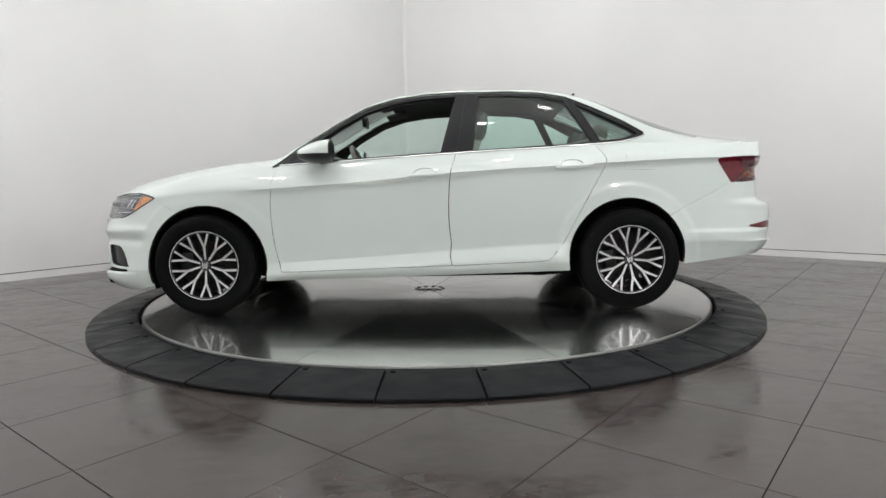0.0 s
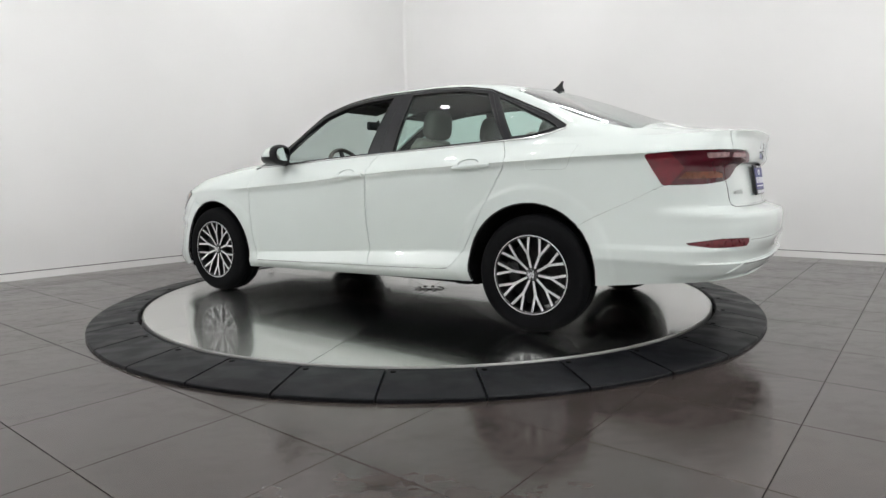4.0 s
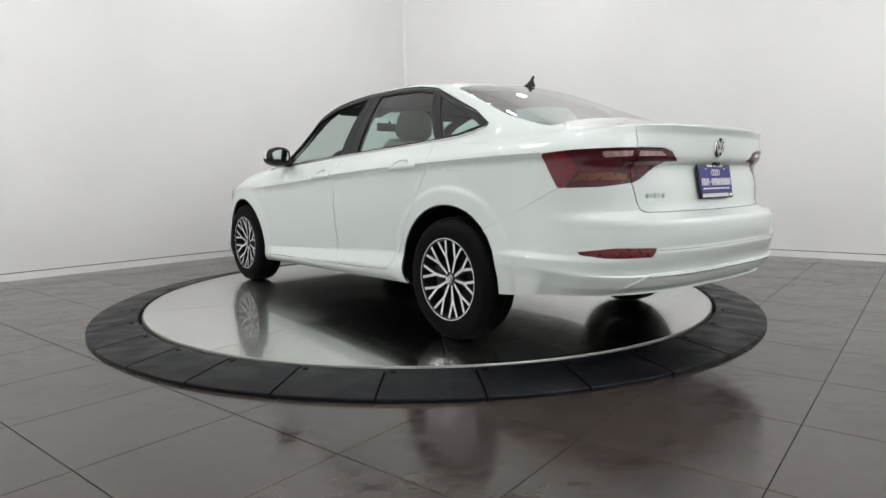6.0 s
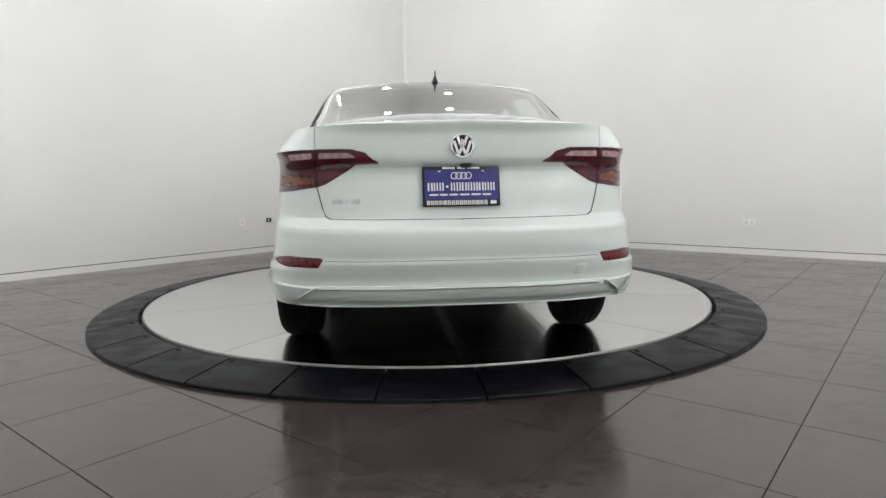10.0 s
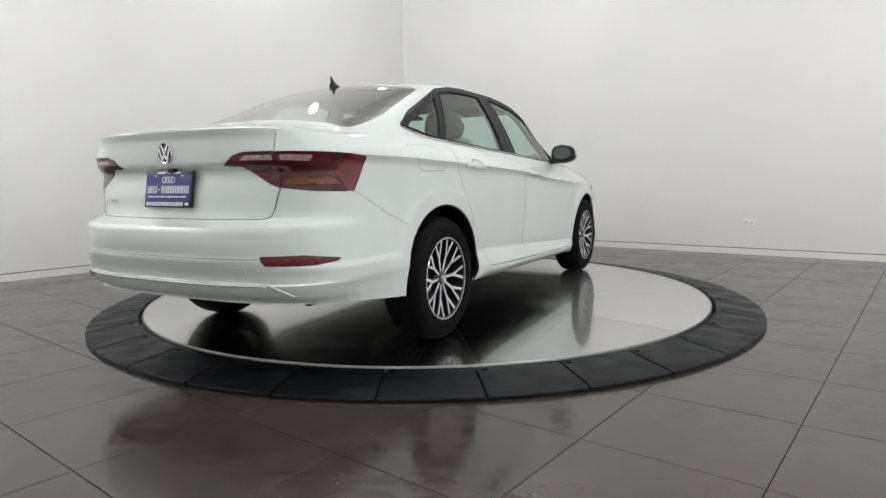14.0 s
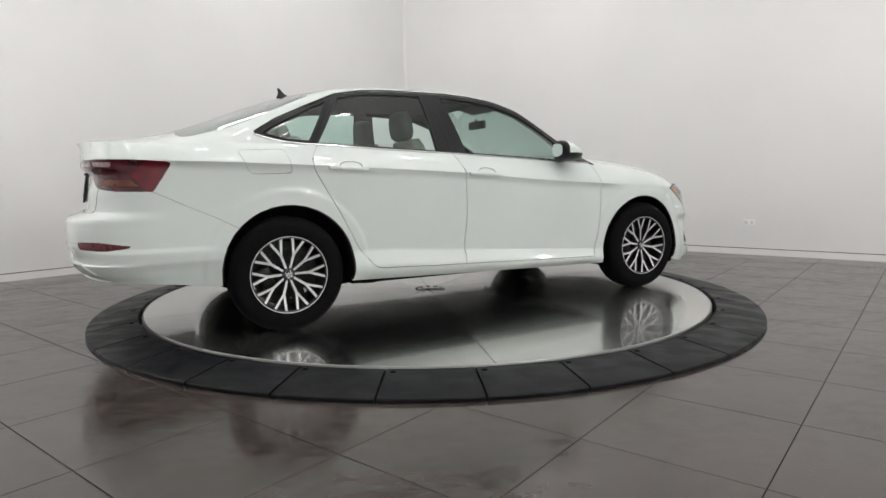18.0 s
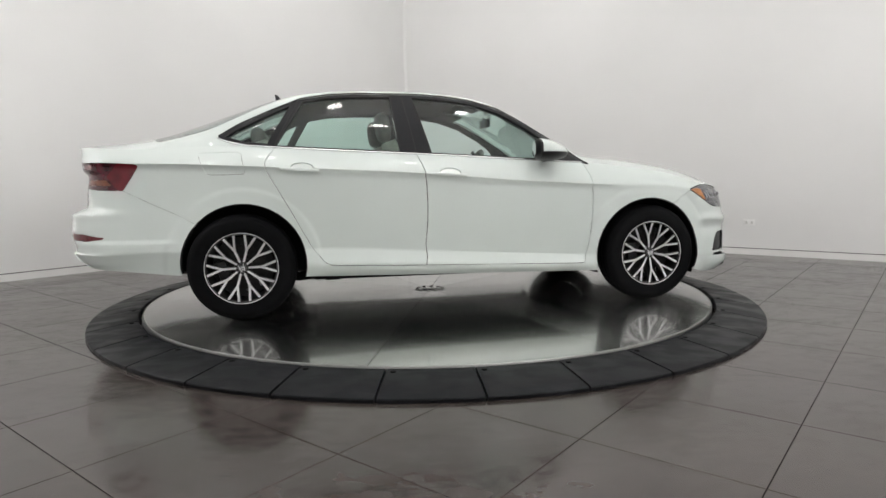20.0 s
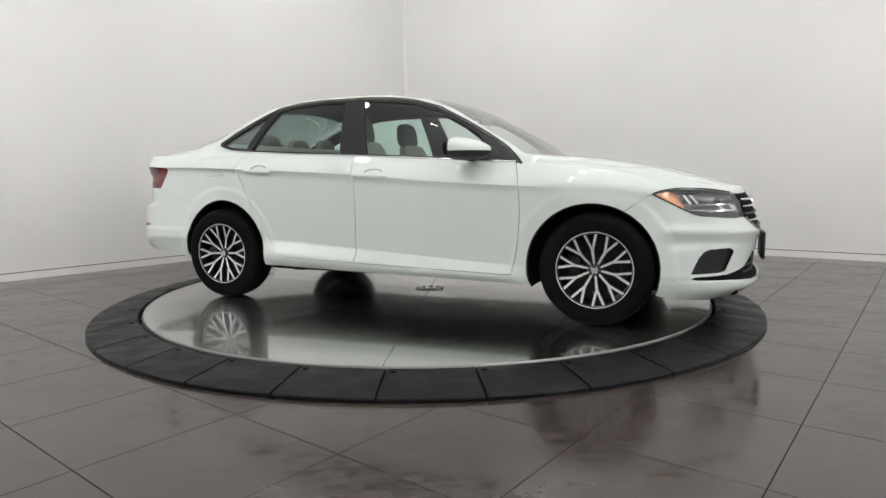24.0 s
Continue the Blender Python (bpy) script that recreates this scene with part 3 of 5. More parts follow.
    TY, TZ = np.array(TY).T, np.array(TZ).T
    X = np.concatenate([X, np.repeat(xe[:, None], TY.shape[1], 1)], 1)
    Y = np.concatenate([Y, TY], 1)
    Z = np.concatenate([Z, TZ], 1)
    G = np.stack([X, Y, Z], -1)
    G[0, :, 1] = G[-1, :, 1] = 0
    G[:, -1, 1] = 0
    marks = dict(low=j1, shoulder=j1 + j2, edge=rows - 1, rail=rows - 1 + m1 + m2 // 2, side0=nf, side1=nf + ns)
    return G, marks


GRID, MARK = body_grid()
NI, NJ = GRID.shape[:2]


def bilinear(i, j):
    i = np.clip(i, 0, NI - 1.0001)
    j = np.clip(j, 0, NJ - 1.0001)
    a, b = np.floor(i).astype(int), np.floor(j).astype(int)
    u, v = (i - a)[..., None], (j - b)[..., None]
    return (GRID[a, b] * (1 - u) * (1 - v) + GRID[a + 1, b] * u * (1 - v) + GRID[a, b + 1] * (1 - u) * v + GRID[a + 1, b + 1] * u * v)


def lerp_rows(axis, j):
    """One coordinate along the whole outline at a fractional row."""
    b = min(int(j), NJ - 2)
    return GRID[:, b, axis] * (1 - (j - b)) + GRID[:, b + 1, axis] * (j - b)


def lerp_cols(axis, i):
    a = min(int(i), NI - 2)
    return GRID[a, :, axis] * (1 - (i - a)) + GRID[a + 1, :, axis] * (i - a)


def locate(view, p):
    """The grid place (i, j) of a point given in one view: side (x, z), rear or nose (y, z), plan (x, y)."""
    i, j = NI / 2.0, 30.0
    if view == "grid":
        return float(p[0]), float(p[1])
    if view == "plan":
        x, y = p
        i = float(np.interp(-x, -GRID[:, MARK["edge"], 0], np.arange(NI)))
        col = lerp_cols(1, i)[MARK["edge"]:]
        j = MARK["edge"] + float(np.interp(-y, -col, np.arange(len(col))))
        return i, j
    for _ in range(8):
        if view == "side":
            i = float(np.interp(-p[0], -np.maximum.accumulate(lerp_rows(0, j)[::-1])[::-1], np.arange(NI)))
        elif view == "rear":
            k = NI - 130
            row = np.minimum.accumulate(lerp_rows(1, j)[k:])
            i = k + float(np.interp(-p[0], -row, np.arange(len(row))))
        else:
            row = np.maximum.accumulate(lerp_rows(1, j)[:90])
            i = float(np.interp(p[0], row, np.arange(len(row))))
        top = MARK["rail"] if view == "side" else MARK["edge"]
        col = np.maximum.accumulate(lerp_cols(2, i)[:top + 1])
        j = float(np.interp(p[1], col, np.arange(top + 1)))
    return i, j


def outline(points, n=14):
    """A closed outline in grid places from points (view, a, b); neighbours in one view are joined straight in that view."""
    out = []
    m = len(points)
    for k in range(m):
        v0, a0, b0 = points[k]
        v1, a1, b1 = points[(k + 1) % m]
        if v0 == v1:
            for t in np.linspace(0, 1, n, endpoint=False):
                out.append(locate(v0, (a0 + (a1 - a0) * t, b0 + (b1 - b0) * t)))
        else:
            p, q = locate(v0, (a0, b0)), locate(v1, (a1, b1))
            for t in np.linspace(0, 1, n, endpoint=False):
                out.append((p[0] + (q[0] - p[0]) * t, p[1] + (q[1] - p[1]) * t))
    return np.array(out)


def inside(poly, pts):
    x, y = pts[..., 0], pts[..., 1]
    res = np.zeros(x.shape, bool)
    px, py = poly[:, 0], poly[:, 1]
    qx, qy = np.roll(px, -1), np.roll(py, -1)
    for a, b, c, d in zip(px, py, qx, qy):
        if b == d:
            continue
        hit = ((b > y) != (d > y)) & (x < (c - a) * (y - b) / (d - b) + a)
        res ^= hit
    return res


def S(*pts):
    return [("side", a, b) for a, b in pts]


def R(*pts):
    return [("rear", a, b) for a, b in pts]


def P(*pts):
    return [("plan", a, b) for a, b in pts]


def N(*pts):
    return [("nose", a, b) for a, b in pts]


def arch_points(which):
    cx, cz, r = ARCH[which]
    a0 = 205 if which == "front" else 200
    return S(*[(cx + r * math.cos(radians(a)), cz + r * math.sin(radians(a))) for a in range(-25, a0 + 1, 10)],
             (cx - r * 1.02, 0.0), (cx + r * 1.02, 0.0))


DLO = S((0.905, 0.930), (0.78, 1.035), (0.656, 1.116), (0.505, 1.205), (0.319, 1.303), (0.134, 1.358), (-0.05, 1.385), (-0.233, 1.397), (-0.6, 1.400), (-0.8, 1.390), (-0.968, 1.362), (-1.153, 1.284), (-1.34, 1.200), (-1.462, 1.128), (-1.470, 1.116), (-1.455, 1.108),
        (-1.30, 1.067), (-1.15, 1.055), (-0.727, 1.030), (-0.26, 1.008), (0.204, 0.982), (0.634, 0.956), (0.86, 0.943))
WIN_F = S((0.700, 0.962), (0.640, 1.070), (0.60, 1.115), (0.505, 1.180), (0.319, 1.278), (0.134, 1.337), (-0.05, 1.364), (-0.257, 1.377), (-0.155, 1.013))
WIN_R = S((-0.355, 1.022), (-0.402, 1.379), (-0.6, 1.380), (-0.8, 1.371), (-0.955, 1.344), (-1.123, 1.064))
WIN_Q = S((-1.030, 1.318), (-1.12, 1.280), (-1.36, 1.163), (-1.425, 1.120), (-1.30, 1.084), (-1.17, 1.075))
DOOR_F = S((0.868, 0.9425), (0.893, 0.87), (0.902, 0.817), (0.911, 0.72), (0.911, 0.62), (0.904, 0.52), (0.890, 0.42), (0.860, 0.285), (0.855, 0.279), (0.3, 0.293), (-0.216, 0.306),
           (-0.205, 0.36), (-0.213, 0.44), (-0.199, 0.58), (-0.198, 0.70), (-0.204, 0.82), (-0.215, 0.906), (-0.251, 1.0075), (0.204, 0.982), (0.634, 0.956))
DOOR_R = S((-0.251, 1.0075), (-0.215, 0.906), (-0.204, 0.82), (-0.198, 0.70), (-0.199, 0.58), (-0.213, 0.44), (-0.205, 0.36), (-0.216, 0.306), (-0.5, 0.314), (-0.79, 0.325), (-0.815, 0.331),
           (-0.849, 0.352), (-0.927, 0.447), (-1.031, 0.65), (-1.165, 0.89), (-1.180, 0.925), (-1.184, 0.963), (-1.170, 0.995), (-1.128, 1.0535), (-0.727, 1.030))
FUEL = S((-1.572, 1.010), (-1.56, 1.022), (-1.34, 1.026), (-1.322, 1.015), (-1.300, 0.905), (-1.312, 0.892), (-1.50, 0.889), (-1.527, 0.90))
TAIL_OUT = R((0.584, 0.972), (0.66, 0.972)) + S((-2.08, 0.968), (-1.925, 0.958), (-1.912, 0.948), (-1.96, 0.870), (-2.005, 0.803)) + R((0.70, 0.808), (0.584, 0.824))
TAIL_IN = R((0.584, 0.972), (0.435, 0.970), (0.385, 0.955), (0.330, 0.914), (0.42, 0.912), (0.545, 0.838), (0.584, 0.824))
TAIL_CLEAR = R((0.705, 0.957), (0.60, 0.959), (0.60, 0.937), (0.695, 0.932))
TAIL_CLEAR_IN = R((0.570, 0.959), (0.45, 0.957), (0.42, 0.938), (0.570, 0.936))
TAIL_AMBER_ZONE = R((0.755, 0.834), (0.60, 0.838), (0.60, 0.858), (0.64, 0.868), (0.74, 0.868))
REFLECTOR = R((0.555, 0.546), (0.70, 0.548)) + S((-2.125, 0.528), (-2.135, 0.518)) + R((0.735, 0.505), (0.58, 0.506))
TRUNK = P((-1.885, 0.0), (-1.875, 0.40), (-1.86, 0.57), (-1.90, 0.592), (-2.2, 0.584)) + R((0.584, 1.05), (0.584, 0.972), (0.584, 0.824), (0.562, 0.735), (0.550, 0.705), (0.528, 0.694), (0.0, 0.690)) + [("grid", NI - 1, NJ - 1)]
BACKLIGHT = P((-1.115, 0.0), (-1.12, 0.555), (-1.135, 0.578), (-1.50, 0.602), (-1.825, 0.618), (-1.855, 0.595), (-1.87, 0.0))
WINDSHIELD = P((0.20, 0.0), (0.21, 0.50), (0.25, 0.555), (0.50, 0.590), (0.75, 0.625), (0.90, 0.655), (0.945, 0.60), (0.985, 0.0))
HOOD = P((0.99, 0.0), (0.96, 0.55), (0.93, 0.66), (1.02, 0.738), (1.5, 0.705), (1.80, 0.640), (1.98, 0.50), (2.04, 0.30), (2.06, 0.0))
HEADLIGHT = S((1.640, 0.753), (1.69, 0.767), (1.76, 0.778)) + N((0.66, 0.774), (0.60, 0.765), (0.51, 0.746), (0.50, 0.700), (0.50, 0.615), (0.60, 0.612)) + S((1.91, 0.628), (1.862, 0.639), (1.812, 0.661))
GRILLE = N((0.0, 0.748), (0.51, 0.746), (0.50, 0.700), (0.50, 0.615), (0.40, 0.555), (0.30, 0.528), (0.0, 0.520))
INTAKE = S((1.848, 0.318), (1.885, 0.405), (1.91, 0.435), (1.935, 0.447)) + N((0.63, 0.449), (0.60, 0.432), (0.665, 0.330), (0.69, 0.322))
LOWER_GRILLE = N((0.0, 0.410), (0.36, 0.408), (0.52, 0.330), (0.66, 0.305)) + S((1.86, 0.300), (1.852, 0.287)) + N((0.66, 0.277), (0.45, 0.262), (0.0, 0.262))
TAIL_FACET = S((-1.89, 0.99), (-2.03, 0.966), (-2.10, 0.885), (-2.02, 0.785), (-1.89, 0.785))
VALANCE = R((0.0, 0.424), (0.595, 0.424), (0.655, 0.385), (0.72, 0.320), (0.0, 0.300))


def cup(cx, cz):
    return S(*[(cx + 0.066 * math.cos(radians(a)), cz + 0.027 * math.sin(radians(a)) - 0.03 * 0.5 * math.cos(radians(a)) * 0.1) for a in range(0, 360, 20)])


def skin_regions():
    """Snap the grid to the panels' outlines and tell which panel each face belongs to."""
    zones = [("arch_front", arch_points("front")), ("arch_rear", arch_points("rear")), ("dlo", DLO), ("win_f", WIN_F), ("win_r", WIN_R), ("win_q", WIN_Q),
             ("door_f", DOOR_F), ("door_r", DOOR_R), ("fuel", FUEL), ("tail_out", TAIL_OUT), ("tail_in", TAIL_IN), ("reflector", REFLECTOR), ("trunk", TRUNK),
             ("backlight", BACKLIGHT), ("windshield", WINDSHIELD), ("hood", HOOD), ("headlight", HEADLIGHT), ("grille", GRILLE), ("intake", INTAKE), ("lower_grille", LOWER_GRILLE),
             ("tail_clear", TAIL_CLEAR), ("tail_clear_in", TAIL_CLEAR_IN), ("tail_amber", TAIL_AMBER_ZONE), ("tail_facet", TAIL_FACET), ("valance", VALANCE), ("cup_f", cup(-0.052, 0.889)), ("cup_r", cup(-0.965, 0.930))]
    bumper_r = S((-1.60, 0.60), (-1.70, 0.655), (-1.85, 0.725), (-2.005, 0.803)) + R((0.70, 0.808), (0.584, 0.824), (0.562, 0.735), (0.550, 0.705), (0.528, 0.694), (0.0, 0.690), (0.0, 0.30)) + S((-1.60, 0.1))
    bumper_f = N((0.0, 0.748), (0.51, 0.746), (0.60, 0.765), (0.66, 0.774)) + S((1.76, 0.778), (1.69, 0.767), (1.64, 0.753), (1.50, 0.66), (1.50, 0.0)) + N((0.0, 0.1))
    zones += [("bumper_r", bumper_r), ("bumper_f", bumper_f)]
    polys = {name: outline(pts) for name, pts in zones}
    ii, jj = np.meshgrid(np.arange(NI, dtype=float), np.arange(NJ, dtype=float), indexing="ij")
    best = np.full((NI, NJ), 9.0)
    pi, pj = ii.copy(), jj.copy()
    for poly in polys.values():
        q = np.roll(poly, -1, 0)
        for a, b in zip(poly, q):
            k = max(2, int(np.abs(b - a).max() * 6) + 1)
            for t in np.linspace(0, 1, k, endpoint=False):
                u, v = a + (b - a) * t
                ri, rj = int(round(u)), int(round(v))
                if not (0 <= ri < NI and 0 <= rj < NJ):
                    continue
                if ri in (0, NI - 1):
                    u = ri
                if rj in (0, NJ - 1):
                    v = rj
                d = (u - ri) ** 2 + (v - rj) ** 2
                if d < best[ri, rj]:
                    best[ri, rj], pi[ri, rj], pj[ri, rj] = d, u, v
    pos = bilinear(pi, pj)
    pos[0, :, 1] = pos[-1, :, 1] = 0
    pos[:, -1, 1] = 0
    snapped = best < 1
    idx = lambda a, b: a * NJ + b
    sn = snapped
    A, B = np.meshgrid(np.arange(NI - 1), np.arange(NJ - 1), indexing="ij")
    d1 = sn[:-1, :-1] & sn[1:, 1:]
    d2 = sn[1:, :-1] & sn[:-1, 1:]
    use2 = d2 & ~d1
    v00, v10, v11, v01 = idx(A, B), idx(A + 1, B), idx(A + 1, B + 1), idx(A, B + 1)
    t1 = np.where(use2[..., None], np.stack([v00, v10, v01], -1), np.stack([v00, v10, v11], -1))
    t2 = np.where(use2[..., None], np.stack([v10, v11, v01], -1), np.stack([v00, v11, v01], -1))
    tris = np.concatenate([t1.reshape(-1, 3), t2.reshape(-1, 3)])
    flat_ij = np.stack([pi.ravel(), pj.ravel()], -1)
    cen = flat_ij[tris].mean(1)
    label = np.full(len(tris), "body", dtype=object)
    order = ["bumper_f", "bumper_r", "valance", "hood", "door_f", "door_r", "cup_f", "cup_r", "fuel", "dlo", "win_f", "win_r", "win_q", "windshield", "trunk", "backlight", "tail_out", "tail_in", "tail_facet", "tail_clear", "tail_clear_in",
             "tail_amber", "reflector", "headlight", "grille", "intake", "lower_grille", "arch_front", "arch_rear"]
    for name in order:
        poly = polys[name]
        lo, hi = poly.min(0) - 1, poly.max(0) + 1
        sel = np.where((cen > lo).all(1) & (cen < hi).all(1))[0]
        if len(sel):
            hit = sel[inside(poly, cen[sel])]
            if name == "tail_facet":
                hit = hit[label[hit] == "tail_out"]
            if name == "valance":
                hit = hit[label[hit] == "bumper_r"]
            label[hit] = name
    return pos.reshape(-1, 3), tris, label


SKIN, TRIS, ZONE = skin_regions()


def skin_normals():
    e1 = SKIN[TRIS[:, 1]] - SKIN[TRIS[:, 0]]
    e2 = SKIN[TRIS[:, 2]] - SKIN[TRIS[:, 0]]
    fn = np.cross(e1, e2)
    vn = np.zeros_like(SKIN)
    for k in range(3):
        np.add.at(vn, TRIS[:, k], fn)
    vn /= np.maximum(np.linalg.norm(vn, axis=1), 1e-12)[:, None]
    return vn


SKIN_N = skin_normals()
if (SKIN_N[:, 1].mean()) < 0:          # normals point outwards on the left half
    SKIN_N = -SKIN_N
    TRIS = TRIS[:, ::-1].copy()


def panel(name, zones, mat, parent, label="", side=0, gap=0.0022, flange=0.014, push=0.0, sharp=30.0, thin=False):
    """A panel of the skin as one mesh. side: 1 left, -1 right, 0 both halves joined. Its rim is drawn in by the gap and turned inwards."""
    sel = np.isin(ZONE, zones)
    tris = TRIS[sel]
    used, inv = np.unique(tris, return_inverse=True)
    tris = inv.reshape(-1, 3)
    v = SKIN[used].copy()
    nrm = SKIN_N[used].copy()
    if side == -1:
        v[:, 1] *= -1
        nrm[:, 1] *= -1
        tris = tris[:, ::-1]
    if side == 0:
        mid = np.abs(v[:, 1]) < 1e-6
        other = np.where(mid, np.arange(len(v)), 0)
        extra = np.where(~mid)[0]
        other[extra] = len(v) + np.arange(len(extra))
        v2, n2 = v[extra].copy(), nrm[extra].copy()
        v2[:, 1] *= -1
        n2[:, 1] *= -1
        nrm[mid, 1] = 0
        v, nrm = np.concatenate([v, v2]), np.concatenate([nrm, n2])
        tris = np.concatenate([tris, other[tris][:, ::-1]])
    edges = np.concatenate([tris[:, [0, 1]], tris[:, [1, 2]], tris[:, [2, 0]]])
    key = np.sort(edges, 1)
    _, first, cnt = np.unique(key, axis=0, return_index=True, return_counts=True)
    rim = edges[first[cnt == 1]]
    on = np.unique(rim)
    # draw the rim in, away from the neighbours
    cen = v[tris].mean(1)
    acc = np.zeros_like(v)
    for k in range(3):
        np.add.at(acc, tris[:, k], cen)
    num = np.bincount(tris.ravel(), minlength=len(v))
    d = acc / np.maximum(num, 1)[:, None] - v
    d -= (d * nrm).sum(1)[:, None] * nrm
    d /= np.maximum(np.linalg.norm(d, axis=1), 1e-9)[:, None]
    v += nrm * push
    v[on] += d[on] * gap
    verts, faces = v, [tuple(t) for t in tris]
    if flange:
        back = {int(a): len(v) + k for k, a in enumerate(on)}
        verts = np.concatenate([v, v[on] - nrm[on] * flange])
        faces += [(int(b), int(a), back[int(a)], back[int(b)]) for a, b in rim]
    verts = verts + np.array([CAR_AT[0], CAR_AT[1], 0])
    return mesh_ob(name, verts, faces, mat, parent, label, sharp=sharp)


def inner_skin(name, zones, depth, mat, parent, above=None, below=None, label=""):
    """A second skin a little inside the first, which closes the joints and lines the cabin."""
    sel = np.isin(ZONE, zones)
    tris = TRIS[sel]
    cz = SKIN[tris][:, :, 2].mean(1)
    keep = np.ones(len(tris), bool)
    if above is not None:
        keep &= cz > above
    if below is not None:
        keep &= cz <= below
    tris = tris[keep]
    used, inv = np.unique(tris, return_inverse=True)
    t = inv.reshape(-1, 3)
    v = SKIN[used] - SKIN_N[used] * depth
    v[:, 1] = np.maximum(v[:, 1], 0)
    w = v * np.array([1, -1, 1])
    verts = np.concatenate([v, w]) + np.array([CAR_AT[0], CAR_AT[1], 0])
    faces = np.concatenate([t, t[:, ::-1] + len(v)])
    return mesh_ob(name, verts, faces, mat, parent, label)


CAR = tagged(new("sedan_car"), "white four-door sedan with black window trim on a turntable", "car")
C = Vector((CAR_AT[0], CAR_AT[1], 0))
panel("body_shell", ["body"], PAINT, CAR, "white roof, fenders, quarter panels and sills", gap=0.0014)
panel("hood", ["hood"], PAINT, CAR, gap=0.0036)
panel("trunk_lid", ["trunk"], PAINT, CAR, gap=0.0030)
panel("front_bumper", ["bumper_f"], PAINT, CAR)
panel("rear_bumper", ["bumper_r"], PAINT, CAR, gap=0.0012)
panel("bumper_valance", ["valance"], PAINT, CAR, "white recessed lower part of the rear bumper", push=-0.009, gap=-0.001, flange=-0.008)
panel("windshield", ["windshield"], FRONT_GLASS, CAR, "pale tinted windshield glass", flange=0.004)
panel("rear_window", ["backlight"], SCREEN_GLASS, CAR, "pale tinted rear window glass", flange=0.004)
panel("grille", ["grille"], INNER, CAR, "black slatted front grille", push=-0.010, flange=0.0)
panel("lower_grille", ["lower_grille"], INNER, CAR, push=-0.014, flange=0.0)
DOORS = {}
for sd in (1, -1):
    DOORS["f", sd] = panel("front_door", ["door_f"], PAINT, CAR, side=sd, gap=0.0030)
    DOORS["r", sd] = panel("rear_door", ["door_r"], PAINT, CAR, side=sd, gap=0.0030)
    for kk in ("f", "r"):
        panel("handle_cup", ["cup_" + kk], PAINT, DOORS[kk, sd], "white recess behind the handle", side=sd, push=-0.0045, gap=-0.0003, flange=-0.0045)
    panel("window_frame", ["dlo"], PILLAR, CAR, "black window frames and pillar trim", side=sd, gap=0.001, flange=0.02, push=0.001)
    if sd == -1:
        panel("front_side_window", ["win_f"], GLASS, CAR, "tinted side window glass", side=sd, flange=0.003, push=-0.004)
    panel("rear_side_window", ["win_r"], GLASS, CAR, "tinted side window glass", side=sd, flange=0.003, push=-0.004)
    panel("quarter_window", ["win_q"], GLASS, CAR, "small fixed quarter window glass", side=sd, flange=0.003, push=-0.004)
    panel("tail_light", ["tail_out"], RED_DEEP, CAR, "dark red outer tail light lens", side=sd, push=0.001)
    panel("tail_facet", ["tail_facet"], RED_LENS, CAR, "red facet at the end of the tail light", side=sd, gap=0.0, flange=0.008, push=0.0015)
    panel("trunk_tail_light", ["tail_in"], RED_DEEP, CAR, "dark red inner tail light lens on the trunk lid", side=sd, push=0.001)
    panel("reversing_lens", ["tail_clear"], CLEAR_LENS, CAR, "clear strip in the tail light", side=sd, gap=0.0, flange=0.004, push=0.001)
    panel("reversing_lens", ["tail_clear_in"], CLEAR_LENS, CAR, "clear strip in the tail light", side=sd, gap=0.0, flange=0.004, push=0.001)
    panel("indicator_lens", ["tail_amber"], TAIL_AMBER, CAR, "amber strip in the tail light", side=sd, gap=0.0, flange=0.004, push=0.001)
    panel("rear_reflector", ["reflector"], REFLEX_RED, CAR, "red bumper reflector", side=sd, push=-0.002)
    panel("headlight_cover", ["headlight"], LAMP_GLASS, CAR, "clear headlight cover", side=sd, flange=0.003)
    panel("headlight_housing", ["headlight"], LAMP_HOUSING, CAR, "grey headlight housing", side=sd, push=-0.020, gap=0.003, flange=-0.017)
    panel("side_intake", ["intake"], BLACK_TRIM, CAR, "black bumper intake", side=sd, push=-0.016, flange=-0.016)
panel("fuel_door", ["fuel"], PAINT, CAR, side=-1, gap=0.0014)
panel("quarter_infill", ["fuel"], PAINT, CAR, side=1, gap=-0.0005, flange=0.0)
OPAQUE = ["body", "hood", "trunk", "bumper_f", "bumper_r", "door_f", "door_r", "cup_f", "cup_r", "fuel", "dlo", "tail_out", "tail_in", "tail_facet", "tail_clear", "tail_clear_in", "tail_amber", "tail_facet", "valance", "reflector", "intake", "lower_grille", "grille", "headlight"]
inner_skin("inner_panel", [z for z in OPAQUE if z != "dlo"], 0.045, INNER, CAR, below=1.0)
inner_skin("headliner", ["body", "dlo"], 0.030, LINER, CAR, above=0.99, label="light grey headliner and pillar lining")


# ---- wheels ----
def wheel(at, sd):
    """A 16 inch wheel with ten Y spokes. sd: 1 left, -1 right."""
    w = new("wheel", None)
    w.parent = CAR
    w.matrix_basis = pose(at[0], at[1], at[2], 0, 0, 0 if sd == 1 else 180)
    return w


